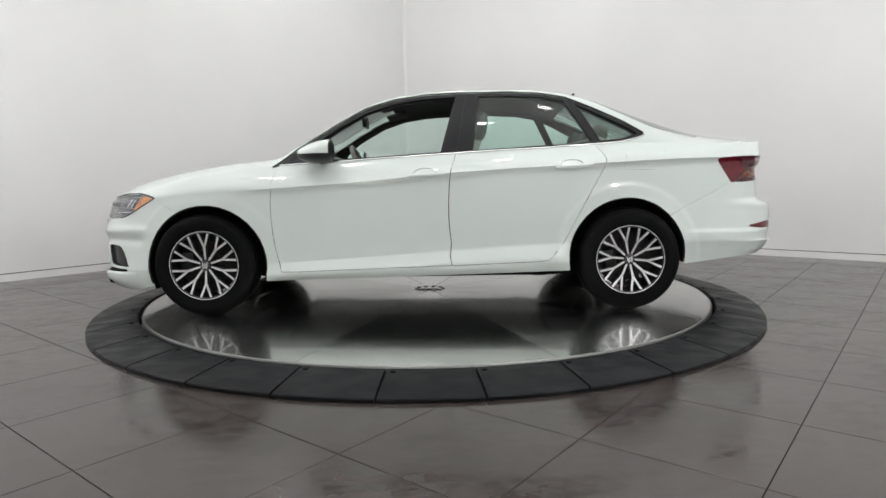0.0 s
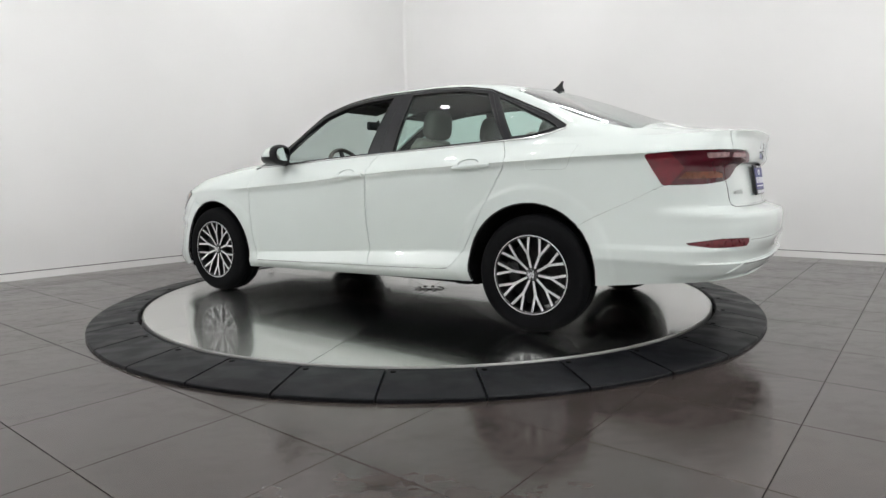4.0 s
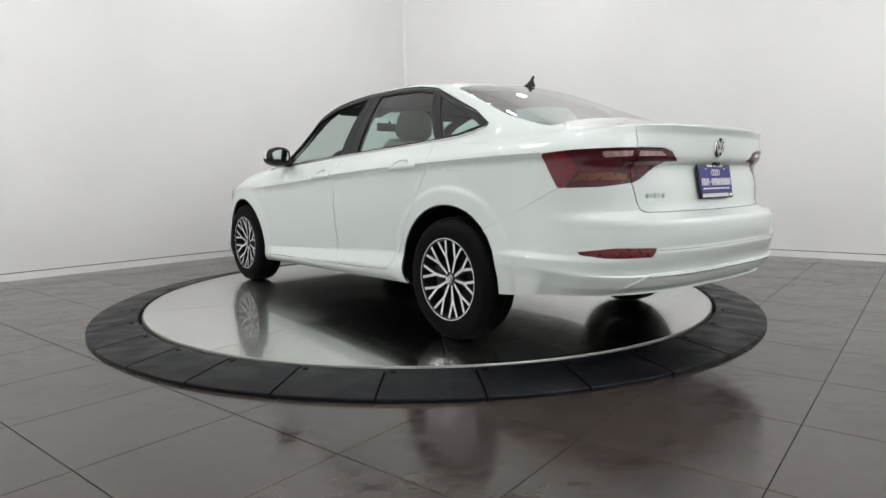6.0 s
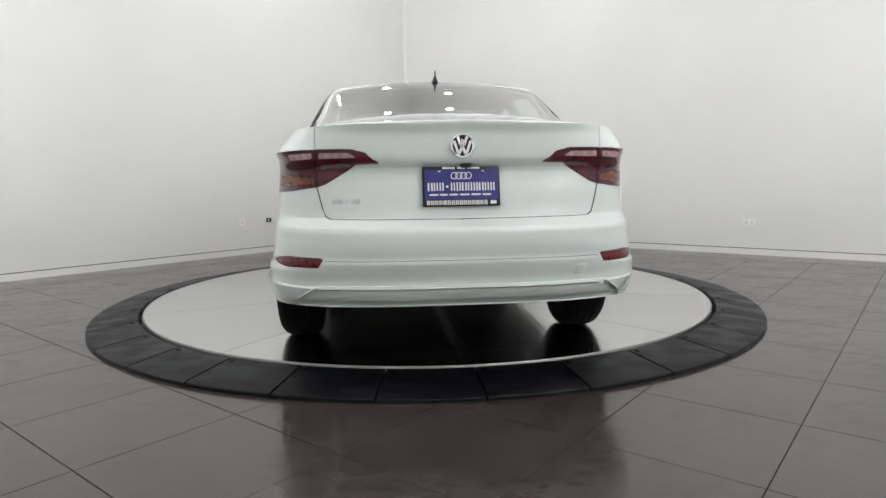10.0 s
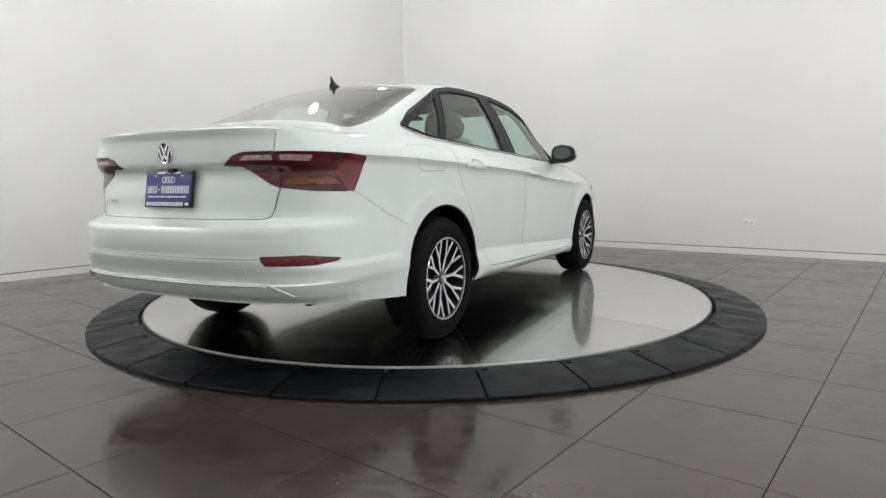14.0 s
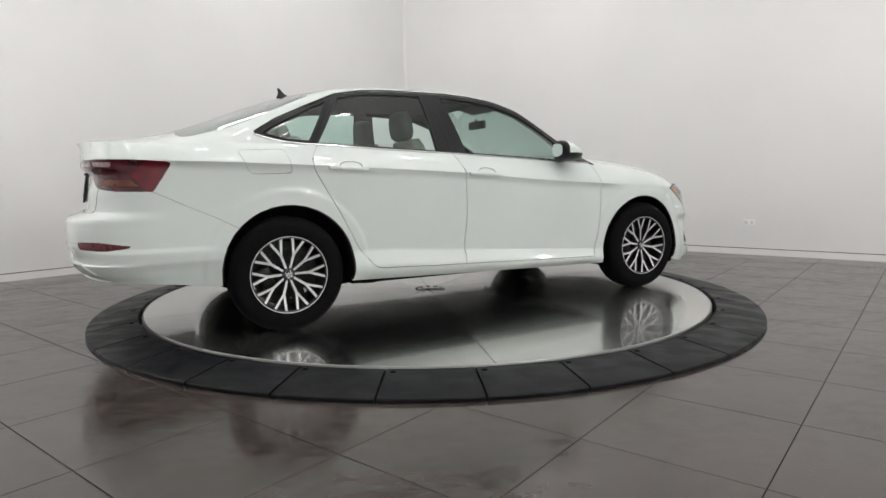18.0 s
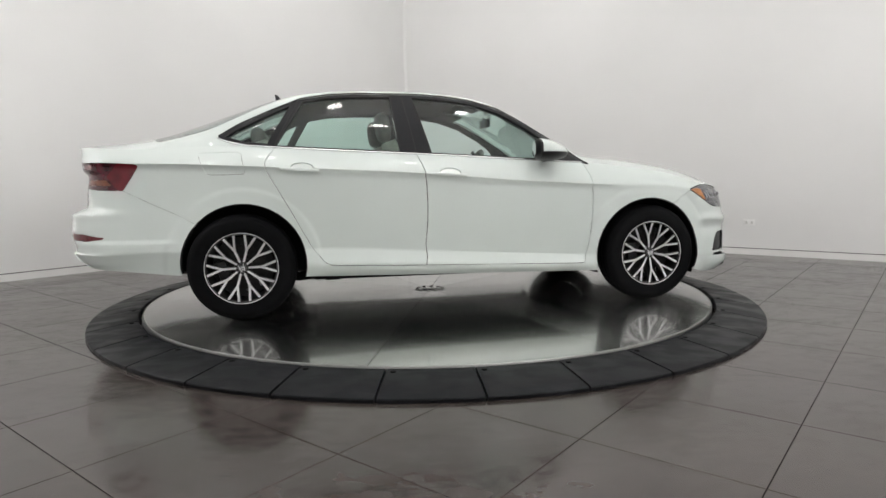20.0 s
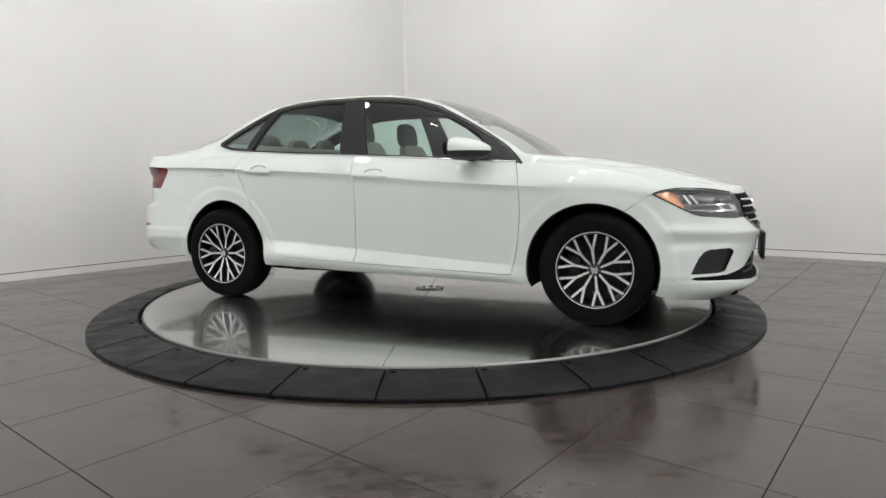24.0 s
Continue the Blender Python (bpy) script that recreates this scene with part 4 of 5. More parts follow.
def tyre_mesh(w):
    half = 0.105
    prof = [(0.206, -half + 0.012), (0.218, -half), (0.245, -half - 0.004), (0.275, -half - 0.004), (0.298, -half + 0.004), (0.314, -half + 0.018), (0.3215, -half + 0.034),
            (0.3240, -0.055), (0.3255, -0.045), (0.3185, -0.043), (0.3185, -0.036), (0.3260, -0.034), (0.3265, -0.006), (0.3190, -0.004), (0.3190, 0.004), (0.3265, 0.006),
            (0.3260, 0.034), (0.3185, 0.036), (0.3185, 0.043), (0.3255, 0.045), (0.3240, 0.055), (0.3215, half - 0.034), (0.314, half - 0.018), (0.298, half - 0.004),
            (0.292, half + 0.001), (0.275, half + 0.004), (0.245, half + 0.004), (0.228, half + 0.003), (0.218, half), (0.206, half - 0.012)]
    return part("tyre", lathe_bm(prof, 72, "Y"), TYRE, w, "black rubber tyre")


def rim_parts(w):
    f = 0.098
    prof = [(0.216, 0.100), (0.219, 0.103), (0.2165, 0.1055), (0.2125, 0.105), (0.2055, 0.099), (0.204, 0.090), (0.198, 0.05), (0.192, -0.05), (0.204, -0.098)]
    rim = part("rim", lathe_bm(prof[3:], 72, "Y"), RIM_BLACK, w, "gloss black wheel barrel")
    part("rim_lip", lathe_bm(prof[:4], 72, "Y"), ALLOY, rim, "machined silver rim lip")
    def arm(a0, r0, a1, r1, w0, w1, y0, y1, drop):
        """Outline corners of a bar from polar (a0, r0) to (a1, r1)."""
        p = Vector((r0 * math.cos(a0), r0 * math.sin(a0)))
        q = Vector((r1 * math.cos(a1), r1 * math.sin(a1)))
        d = (q - p).normalized()
        n = Vector((-d.y, d.x))
        return [p + n * w0, p - n * w0, q - n * w1, q + n * w1], (y0, y0, y1, y1)
    spoke_data = face_data = None
    for k in range(10):
        if spoke_data is None:
            face, body = bmesh.new(), bmesh.new()
            bars = [arm(0, 0.036, 0, 0.125, 0.0060, 0.0080, 0.075, 0.084, 0)]
            for s in (1, -1):
                bars.append(arm(s * 0.015, 0.118, s * 0.158, 0.209, 0.0066, 0.0072, 0.084, 0.099, 0))
            for bm, grow, top, deep in ((face, 0.0, 0.0, 0.003), (body, 0.0035, -0.0025, 0.030)):
                for pts, ys in bars:
                    c = sum(pts, Vector((0, 0))) / 4
                    up = [bm.verts.new((p.x + (p - c).normalized().x * grow, y + top, p.y + (p - c).normalized().y * grow)) for p, y in zip(pts, ys)]
                    lo = [bm.verts.new((v.co.x, v.co.y - deep, v.co.z)) for v in up]
                    bm.faces.new(up)
                    bm.faces.new(lo[::-1])
                    for q in range(4):
                        bm.faces.new((up[q], lo[q], lo[(q + 1) % 4], up[(q + 1) % 4]))
            sp = part("spoke", body, RIM_BLACK, w, smooth=False)
            fa = part("spoke_face", face, ALLOY, sp, "machined silver spoke face", smooth=False)
            spoke_data, face_data = sp.data, fa.data
        else:
            sp = new("spoke", spoke_data)
            sp.parent = w
            fa = new("spoke_face", face_data)
            fa.parent = sp
        sp.matrix_basis = pose(0, 0, 0, 0, 36 * k + 90, 0)
    part("hub", lathe_bm([(0.0, 0.074), (0.03, 0.074), (0.042, 0.068), (0.052, 0.05), (0.055, 0.0), (0.0, 0.0)], 32, "Y"), RIM_BLACK, w)
    cap = part("hub_cap", lathe_bm([(0, 0.088), (0.02, 0.0875), (0.0275, 0.085), (0.0295, 0.081), (0.03, 0.07)], 32, "Y"), simple("cap_grey", (0.045, 0.046, 0.048), 0.3, 0.2, 0.1, 60) if "cap_grey" not in bpy.data.materials else bpy.data.materials["cap_grey"], w, "grey hub cap with a silver badge")
    part("badge_ring", lathe_bm([(0.0255, 0.0865), (0.027, 0.0885), (0.0285, 0.0855)], 32, "Y"), CHROME, cap)
    bm = bmesh.new()
    for sx in (-1, 1):
        for a, b in (((sx * 0.016, 0.018), (sx * 0.008, -0.002)), ((sx * 0.008, -0.002), (0, 0.012)), ((sx * 0.017, 0.004), (sx * 0.009, -0.019)), ((sx * 0.009, -0.019), (0, -0.004))):
            d = Vector((b[0] - a[0], 0, b[1] - a[1]))
            m = Matrix.Rotation(-math.atan2(d.z, d.x), 4, "Y")
            box_bm((d.length + 0.003, 0.002, 0.0052), ((a[0] + b[0]) / 2, 0.0892, (a[1] + b[1]) / 2), turn=m, bm=bm)
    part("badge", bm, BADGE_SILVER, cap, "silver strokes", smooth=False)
    part("brake_disc", lathe_bm([(0.05, 0.010), (0.138, 0.010), (0.138, -0.008), (0.05, -0.008)], 40, "Y"), STEEL_DARK, w, "grey steel brake disc")
    bm = box_bm((0.07, 0.05, 0.13), (0.115, 0.03, 0.02), 0.012)
    part("brake_caliper", bm, BLACK_TRIM, w)
    part("brake_shield", lathe_bm([(0.0, 0.0), (0.185, 0.0), (0.186, -0.01)], 40, "Y"), SEAL, w)
    part("balance_weight", box_bm((0.018, 0.003, 0.030), (-0.06, 0.034, -0.13), 0.001), LAMP_SILVER, w, "small silver balance weight", smooth=False)
    part("balance_weight", box_bm((0.012, 0.003, 0.012), (0.03, 0.034, -0.14), 0.001), LAMP_SILVER, w, "small silver balance weight", smooth=False)


HUB_Z, HUB_Y = 0.3265, 0.765
FIRST = wheel((C.x + 1.343, C.y + HUB_Y, HUB_Z), 1)
tyre_mesh(FIRST)
rim_parts(FIRST)
for hx, sd in ((-1.343, 1), (1.343, -1), (-1.343, -1)):
    turn = {(-1.343, 1): 12, (1.343, -1): 7, (-1.343, -1): 20}[(hx, sd)]
    w = copy_thing(FIRST, pose(C.x + hx, C.y + sd * HUB_Y, HUB_Z, 0, turn, 0 if sd == 1 else 180))


def wheel_wells():
    for which, (cx, cz, r) in ARCH.items():
        for sd in (1, -1):
            bm = bmesh.new()
            rows = []
            for a in range(*((-24, 202, 4) if which == "front" else (-13, 189, 4))):
                c, s = math.cos(radians(a)), math.sin(radians(a))
                q = locate("side", (cx + r * c, max(cz + r * s, 0.21)))
                y = bilinear(np.array(q[0]), np.array(q[1]))[1] - 0.011
                rows.append([bm.verts.new((C.x + cx + d * c, C.y + sd * w, cz + d * s)) for d, w in ((r - 0.001, y), (r + 0.006, y - 0.03), (r + 0.014, 0.615), (0.02, 0.615))])
            for p, q in zip(rows, rows[1:]):
                for k in range(3):
                    bm.faces.new((p[k], p[k + 1], q[k + 1], q[k]))
            part("wheel_well", bm, INNER, CAR, "black wheel arch liner")
            bm = bmesh.new()
            pts = []
            for a in range(*((-18, 196, 4) if which == "front" else (-12, 186, 4))):
                x, z = cx + (r - 0.002) * math.cos(radians(a)), cz + (r - 0.002) * math.sin(radians(a))
                i, j = locate("side", (x, max(z, 0.2)))
                p = bilinear(np.array(i), np.array(j))
                pts.append((C.x + x, C.y + sd * (p[1] - 0.006), z))
            part("arch_edge", tube_bm(pts, 0.006, 6, bm), SEAL, CAR)


wheel_wells()


def underbody():
    bm = bmesh.new()
    box_bm((1.86, 1.40, 0.05), (C.x, C.y, 0.235), 0.02, bm=bm)
    box_bm((0.80, 1.10, 0.06), (C.x - 1.85, C.y, 0.385), 0.02, bm=bm)
    box_bm((0.62, 1.20, 0.05), (C.x + 1.78, C.y, 0.205), 0.02, bm=bm)
    part("underbody", bm, INNER, CAR, "black underbody")
    for hx in (1.343, -1.343):
        bm = tube_bm([(C.x + hx, C.y - 0.68, 0.30), (C.x + hx - 0.03, C.y, 0.26), (C.x + hx, C.y + 0.68, 0.30)], 0.035, 10)
        part("axle", bm, STEEL_DARK, CAR)
    bm = tube_bm([(C.x + 0.9, C.y - 0.1, 0.19), (C.x - 0.9, C.y - 0.12, 0.20), (C.x - 1.25, C.y - 0.3, 0.27), (C.x - 1.9, C.y - 0.4, 0.27)], 0.03, 10)
    part("exhaust_pipe", bm, STEEL_DARK, CAR)
    for sd in (1, -1):
        arm = tube_bm([(C.x - 1.26, C.y + sd * 0.60, 0.27), (C.x - 1.02, C.y + sd * 0.60, 0.225), (C.x - 0.88, C.y + sd * 0.58, 0.235)], 0.030, 10)
        part("trailing_arm", arm, INNER, CAR, "black rear suspension arm")
        part("jack_point", box_bm((0.10, 0.05, 0.035), (C.x - 0.80, C.y + sd * 0.66, 0.222), 0.008), INNER, CAR, "black jacking point under the sill")


underbody()


# ---- car: small outside parts ----
def on_skin(view, a, b, sd=1, lift=0.0):
    """A point on the car's skin, in the car's space, and the skin's direction there."""
    i, j = locate(view, (a, b))
    p = bilinear(np.array(i), np.array(j))
    ii, jj = min(max(int(round(i)), 1), NI - 2), min(max(int(round(j)), 1), NJ - 2)
    n = np.cross(GRID[ii + 1, jj] - GRID[ii - 1, jj], GRID[ii, jj + 1] - GRID[ii, jj - 1])
    n /= max(np.linalg.norm(n), 1e-9)
    if n[1] < -0.2 or (view == "rear" and n[0] > 0) or (view == "plan" and n[2] < 0) or (view == "nose" and n[0] < 0):
        n = -n
    p = p + n * lift
    return Vector((p[0] + C.x, sd * p[1] + C.y, p[2])), Vector((n[0], sd * n[1], n[2]))


def strip(name, pts, radius, mat, parent, label="", segs=6):
    return part(name, tube_bm(pts, radius, segs), mat, parent, label)


def spaced(points, step=0.03):
    out = []
    for (a, b), (c, d) in zip(points, points[1:]):
        n = max(1, int(math.hypot(c - a, d - b) / step))
        out += [(a + (c - a) * k / n, b + (d - b) * k / n) for k in range(n)]
    return out + [points[-1]]


def belt_trim():
    line = [(0.865, 0.945), (0.634, 0.957), (0.204, 0.983), (-0.26, 1.009), (-0.727, 1.031), (-1.15, 1.056), (-1.30, 1.068), (-1.40, 1.089), (-1.468, 1.113)]
    for sd in (1, -1):
        pts = [on_skin("side", a, b, sd, 0.002)[0] for a, b in spaced(line)]
        strip("belt_trim", pts, 0.0055, CHROME, CAR, "thin chrome strip under the side windows")
        # black line of the roof gutter above the frames
        roof = [(0.905, 0.934), (0.78, 1.041), (0.656, 1.122), (0.505, 1.211), (0.319, 1.309), (0.134, 1.364), (-0.05, 1.391), (-0.233, 1.403), (-0.6, 1.406), (-0.8, 1.396), (-0.968, 1.368), (-1.153, 1.290), (-1.34, 1.206), (-1.466, 1.128)]
        pts = [on_skin("side", a, b, sd, 0.0)[0] for a, b in spaced(roof)]
        strip("roof_seal", pts, 0.006, SEAL, CAR, "black seal over the window frames")
        for base, tip in (((-0.250, 1.008), (-0.325, 1.396)), ((-1.135, 1.056), (-0.985, 1.345))):
            pts = [on_skin("side", a, b, sd, 0.001)[0] for a, b in spaced([base, tip], 0.04)]
            strip("door_frame_joint", pts, 0.0022, SEAL, CAR)
        # front of the rear quarter window and the rear edge of the opening
        for loop in (WIN_R, WIN_Q, WIN_F):
            ring = [(a, b) for _, a, b in loop]
            pts = [on_skin("side", a, b, sd, 0.001)[0] for a, b in spaced(ring + ring[:1], 0.03)[:-1]]
            part("window_seal", tube_bm(pts, 0.004, 6, cyclic=True), SEAL, CAR, "black rubber window seal")


belt_trim()


def handles():
    for key, x0, x1, z0, z1 in (("f", 0.050, -0.186, 0.868, 0.880), ("r", -0.862, -1.096, 0.908, 0.922)):
        for sd in (1, -1):
            door = DOORS[key, sd]
            n_seg, rows = 14, []
            bm = bmesh.new()
            for k in range(n_seg + 1):
                t = k / n_seg
                p, n = on_skin("side", x0 + (x1 - x0) * t, z0 + (z1 - z0) * t, sd, 0.0)
                out = 0.005 + 0.014 * math.sin(math.pi * min(max(t, 0.03), 0.97)) ** 0.45
                h = 0.0145 - 0.004 * abs(2 * t - 1)
                c = p + Vector((0, sd, 0)) * (out - 0.008)
                rows.append([bm.verts.new(c + Vector((0, sd * 0.008 * math.cos(a), h * math.sin(a)))) for a in (2 * math.pi * q / 10 for q in range(10))])
            for a, b in zip(rows, rows[1:]):
                for q in range(10):
                    bm.faces.new((a[q], a[(q + 1) % 10], b[(q + 1) % 10], b[q]))
            bm.faces.new(rows[0])
            bm.faces.new(rows[-1])
            part("door_handle", bm, PAINT, door, "white pull handle", sharp=60)


handles()


def mirrors():
    for sd in (1, -1):
        def shell(scale):
            """Rounded housing, slimmer towards the door and cut off flat behind."""
            bm = bmesh.new()
            bmesh.ops.create_uvsphere(bm, u_segments=28, v_segments=16, radius=1.0)
            for v in bm.verts:
                x, y, z = v.co
                e = lambda q, k: math.copysign(abs(q) ** k, q)
                x, y, z = e(x, 0.75), e(y, 0.70), e(z, 0.72)
                if x < 0:
                    x *= 0.18
                deep = 0.175 - 0.065 * y                       # deeper towards the door
                w = 1.0 - 0.20 * max(0.0, y) - (0.42 if z > 0 else 0.12) * max(0.0, x) ** 2
                v.co = Vector((C.x + 0.532 + deep * x * scale - 0.012 * y, C.y + sd * (0.908 + 0.098 * y * scale), 1.028 + 0.070 * z * w * scale - 0.012 * max(0.0, x)))
            return bm
        m = part("mirror_shell", shell(1.0), PAINT, CAR, "white door mirror housing")
        low = shell(1.012)
        bmesh.ops.bisect_plane(low, geom=low.verts[:] + low.edges[:] + low.faces[:], plane_co=(0, 0, 1.012), plane_no=(0, 0, 1), clear_outer=True)
        part("mirror_base", low, BLACK_TRIM, m, "black lower half of the mirror")
        back = shell(1.015)
        bmesh.ops.bisect_plane(back, geom=back.verts[:] + back.edges[:] + back.faces[:], plane_co=(C.x + 0.518, 0, 0), plane_no=(1, 0, 0), clear_outer=True)
        part("mirror_bezel", back, BLACK_TRIM, m, "black mirror surround")
        bm = bmesh.new()
        bmesh.ops.create_circle(bm, cap_ends=True, segments=28, radius=1.0)
        for v in bm.verts:
            e = lambda q, k: math.copysign(abs(q) ** k, q)
            y, z = e(v.co.x, 0.6), e(v.co.y, 0.65)
            v.co = Vector((C.x + 0.487 - 0.012 * y, C.y + sd * (0.910 + 0.070 * y), 1.030 + 0.044 * z * (1 - 0.2 * max(0.0, y))))
        part("mirror_glass", bm, simple("mirror_silver", (0.85, 0.86, 0.86), 0.02, 1.0, 0.01, 5) if "mirror_silver" not in bpy.data.materials else bpy.data.materials["mirror_silver"], m, "silver mirror glass", smooth=False)
        bm = tube_bm([(C.x + 0.60, C.y + sd * 0.775, 0.972), (C.x + 0.58, C.y + sd * 0.84, 0.975), (C.x + 0.565, C.y + sd * 0.90, 0.985)], 0.022, 10)
        part("mirror_arm", bm, BLACK_TRIM, m)
        foot = [(0.80, 0.952), (0.70, 1.050), (0.668, 1.045), (0.655, 0.960)]
        bm = bmesh.new()
        vs = [bm.verts.new(on_skin("side", a, b, sd, 0.003)[0]) for a, b in foot]
        ws = [bm.verts.new(on_skin("side", a, b, sd, -0.006)[0]) for a, b in foot]
        bm.faces.new(vs)
        for k in range(4):
            bm.faces.new((vs[k], ws[k], ws[(k + 1) % 4], vs[(k + 1) % 4]))
        part("mirror_foot", bm, BLACK_TRIM, m, smooth=False)


mirrors()


def antenna():
    bm = bmesh.new()
    rows = []
    # fin: swept back, thick at its foot
    for z, x0, x1, w in ((1.400, -1.055, -1.175, 0.020), (1.412, -1.075, -1.172, 0.017), (1.424, -1.105, -1.165, 0.010), (1.440, -1.128, -1.162, 0.005), (1.466, -1.152, -1.168, 0.0025)):
        ring = []
        for k in range(12):
            a = 2 * math.pi * k / 12
            ring.append(bm.verts.new((C.x + (x0 + x1) / 2 + (x0 - x1) / 2 * math.cos(a), C.y + w * math.sin(a), z + 0.003)))
        rows.append(ring)
    for a, b in zip(rows, rows[1:]):
        for k in range(12):
            bm.faces.new((a[k], a[(k + 1) % 12], b[(k + 1) % 12], b[k]))
    bm.faces.new(rows[0])
    bm.faces.new(rows[-1])
    part("antenna_fin", bm, BLACK_TRIM, CAR, "small black roof antenna fin", sharp=60)


antenna()


def badge_strokes(bm, r, thick, depth, at):
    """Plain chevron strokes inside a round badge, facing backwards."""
    k = r / 0.0285
    for sx in (-1, 1):
        for a, b in (((sx * 0.0125, 0.0235), (sx * 0.0055, 0.003)), ((sx * 0.0055, 0.003), (0, 0.015)), ((sx * 0.0225, 0.012), (sx * 0.0105, -0.0235)), ((sx * 0.0105, -0.0235), (0, -0.001))):
            d = Vector((0, b[0] - a[0], b[1] - a[1])) * k
            turn = Matrix.Rotation(math.atan2(d.z, d.y), 4, "X")
            box_bm((depth, d.length + thick * 0.6, thick), (at[0], at[1] + (a[0] + b[0]) / 2 * k, at[2] + (a[1] + b[1]) / 2 * k), turn=turn, bm=bm)


def rear_details():
    p, n = on_skin("rear", 0.001, 0.980)
    x = p.x - 0.003
    disc = lathe_bm([(0, 0.002), (0.043, 0.002), (0.045, -0.004)], 40, "X")
    for v in disc.verts:
        v.co.x *= -1
    bmesh.ops.translate(disc, verts=disc.verts, vec=(x, C.y, 0.980))
    b = part("rear_emblem", disc, BLACK_TRIM, CAR, "round black and chrome badge")
    bm = lathe_bm([(0.0395, 0.0), (0.040, 0.007), (0.0435, 0.0085), (0.0465, 0.006), (0.047, -0.004)], 40, "X")
    for v in bm.verts:
        v.co.x *= -1
    bmesh.ops.translate(bm, verts=bm.verts, vec=(x, C.y, 0.980))
    part("emblem_ring", bm, CHROME, b, "chrome ring")
    bm = bmesh.new()
    badge_strokes(bm, 0.041, 0.0105, 0.006, (x - 0.005, C.y, 0.980))
    part("emblem_strokes", bm, CHROME, b, "chrome strokes", smooth=False)
    # number plate with its black frame, all writing as plain bars
    lean = Matrix.Rotation(radians(9), 4, "Y")
    at = Vector((C.x - 2.330, C.y + 0.004, 0.820))
    fr = part("plate_frame", box_bm((0.010, 0.314, 0.162), at, 0.004, 2, lean), BLACK_TRIM, CAR, "black dealer plate frame")
    part("number_plate", box_bm((0.004, 0.296, 0.120), at + lean.to_3x3() @ Vector((-0.005, 0, 0.006)), 0.001, 1, lean), PLATE_BLUE, fr, "blue plate with white bars")
    def bar(y, z, w, h, mat=WHITE_INK):
        part("plate_bar", box_bm((0.0015, w, h), at + lean.to_3x3() @ Vector((-0.0080, y, z)), 0, 1, lean), mat, fr, smooth=False)
    for k in range(4):
        bm = lathe_bm([(0.0112, 0), (0.0112, 0.0015), (0.0145, 0.0015), (0.0145, 0)], 20, "X", closed=True)
        bmesh.ops.transform(bm, matrix=Matrix.Translation(at + lean.to_3x3() @ Vector((-0.0085, 0.028 - 0.0187 * k, 0.042))) @ lean, verts=bm.verts)
        part("plate_ring", bm, WHITE_INK, fr)
    for k in range(12):
        if k != 3:
            wide = 0.0165 if k % 3 else 0.0195
            for s in (-1, 1):
                bar(0.126 - 0.0229 * k + s * wide * 0.34, -0.002, wide * 0.34, 0.033)
    bar(0.0573, -0.002, 0.009, 0.009)
    for y, w in ((0.112, 0.036), (0.072, 0.030), (0.032, 0.036), (-0.012, 0.040), (-0.058, 0.038), (-0.102, 0.034)):
        bar(y, -0.034, w, 0.0065)
    for k in range(15):
        for s in (-1, 1):
            bar(0.134 - 0.0165 * k + s * 0.0038, -0.0660, 0.0048 if k % 4 else 0.0058, 0.0175)
    bar(-0.128, -0.0660, 0.024, 0.013)
    for y, w in ((0.05, 0.05), (0.0, 0.03), (-0.05, 0.05)):
        bar(y, 0.073, w, 0.0075)
    for y in (0.088, -0.088):
        bar(y, 0.060, 0.010, 0.004)
    # model lettering as plain chrome bars
    for k in range(5):
        p, n = on_skin("rear", 0.512 - 0.0235 * k, 0.764)
        part("model_bar", box_bm((0.003, 0.017, 0.004), p + Vector((-0.002, 0, 0.008)), 0, 1), CHROME, CAR, smooth=False)
        part("model_bar", box_bm((0.003, 0.006 if k in (2, 3) else 0.017, 0.012), p + Vector((-0.0015, 0, -0.002)), 0, 1), CHROME, CAR, smooth=False)
    # camera and latch under the badge
    part("rear_camera", box_bm((0.03, 0.045, 0.018), (C.x - 2.320, C.y - 0.015, 0.903), 0.005), BLACK_TRIM, CAR, "small black camera over the plate")
    # dark joint round the lower edge of the trunk lid
    pts = [on_skin("rear", y, z, 1, -0.0005)[0] for y, z in spaced([(0.584, 0.822), (0.562, 0.735), (0.550, 0.705), (0.528, 0.694), (0.40, 0.692), (0.0, 0.690)], 0.03)]
    pts += [Vector((q.x, 2 * C.y - q.y, q.z)) for q in pts[-2::-1]]
    strip("lid_joint", pts, 0.0024, SEAL, CAR, "dark joint under the trunk lid")
    # square cover over the towing eye
    p, n = on_skin("rear", 0.475, 0.478, -1, -0.0006)
    turn = n.to_track_quat("X", "Z").to_matrix().to_4x4()
    part("tow_cover", box_bm((0.003, 0.052, 0.050), p, 0.0012, 2, turn), PAINT, CAR, "small square white cover in the bumper")
    # seam and ledge across the bumper
    pts = [on_skin("rear", y, 0.536, 1, 0.0)[0] for y in np.linspace(0.55, 0.0, 16)]
    pts += [Vector((q.x, 2 * C.y - q.y, q.z)) for q in pts[-2::-1]]
    strip("bumper_joint", pts, 0.0011, SEAL, CAR)
    pts = [on_skin("rear", y, z, 1, 0.001)[0] for y, z in ((0.665, 0.378), (0.648, 0.392), (0.625, 0.408), (0.60, 0.424), (0.58, 0.429), (0.5, 0.431), (0.4, 0.431), (0.3, 0.431), (0.2, 0.431), (0.1, 0.431), (0.0, 0.431))]
    pts += [Vector((q.x, 2 * C.y - q.y, q.z)) for q in pts[-2::-1]]
    strip("bumper_ledge", pts, 0.0045, PAINT, CAR, "white ledge along the lower bumper", 8)
    pts = [q + Vector((-0.004, 0, -0.010)) for q in pts[4:-4]]
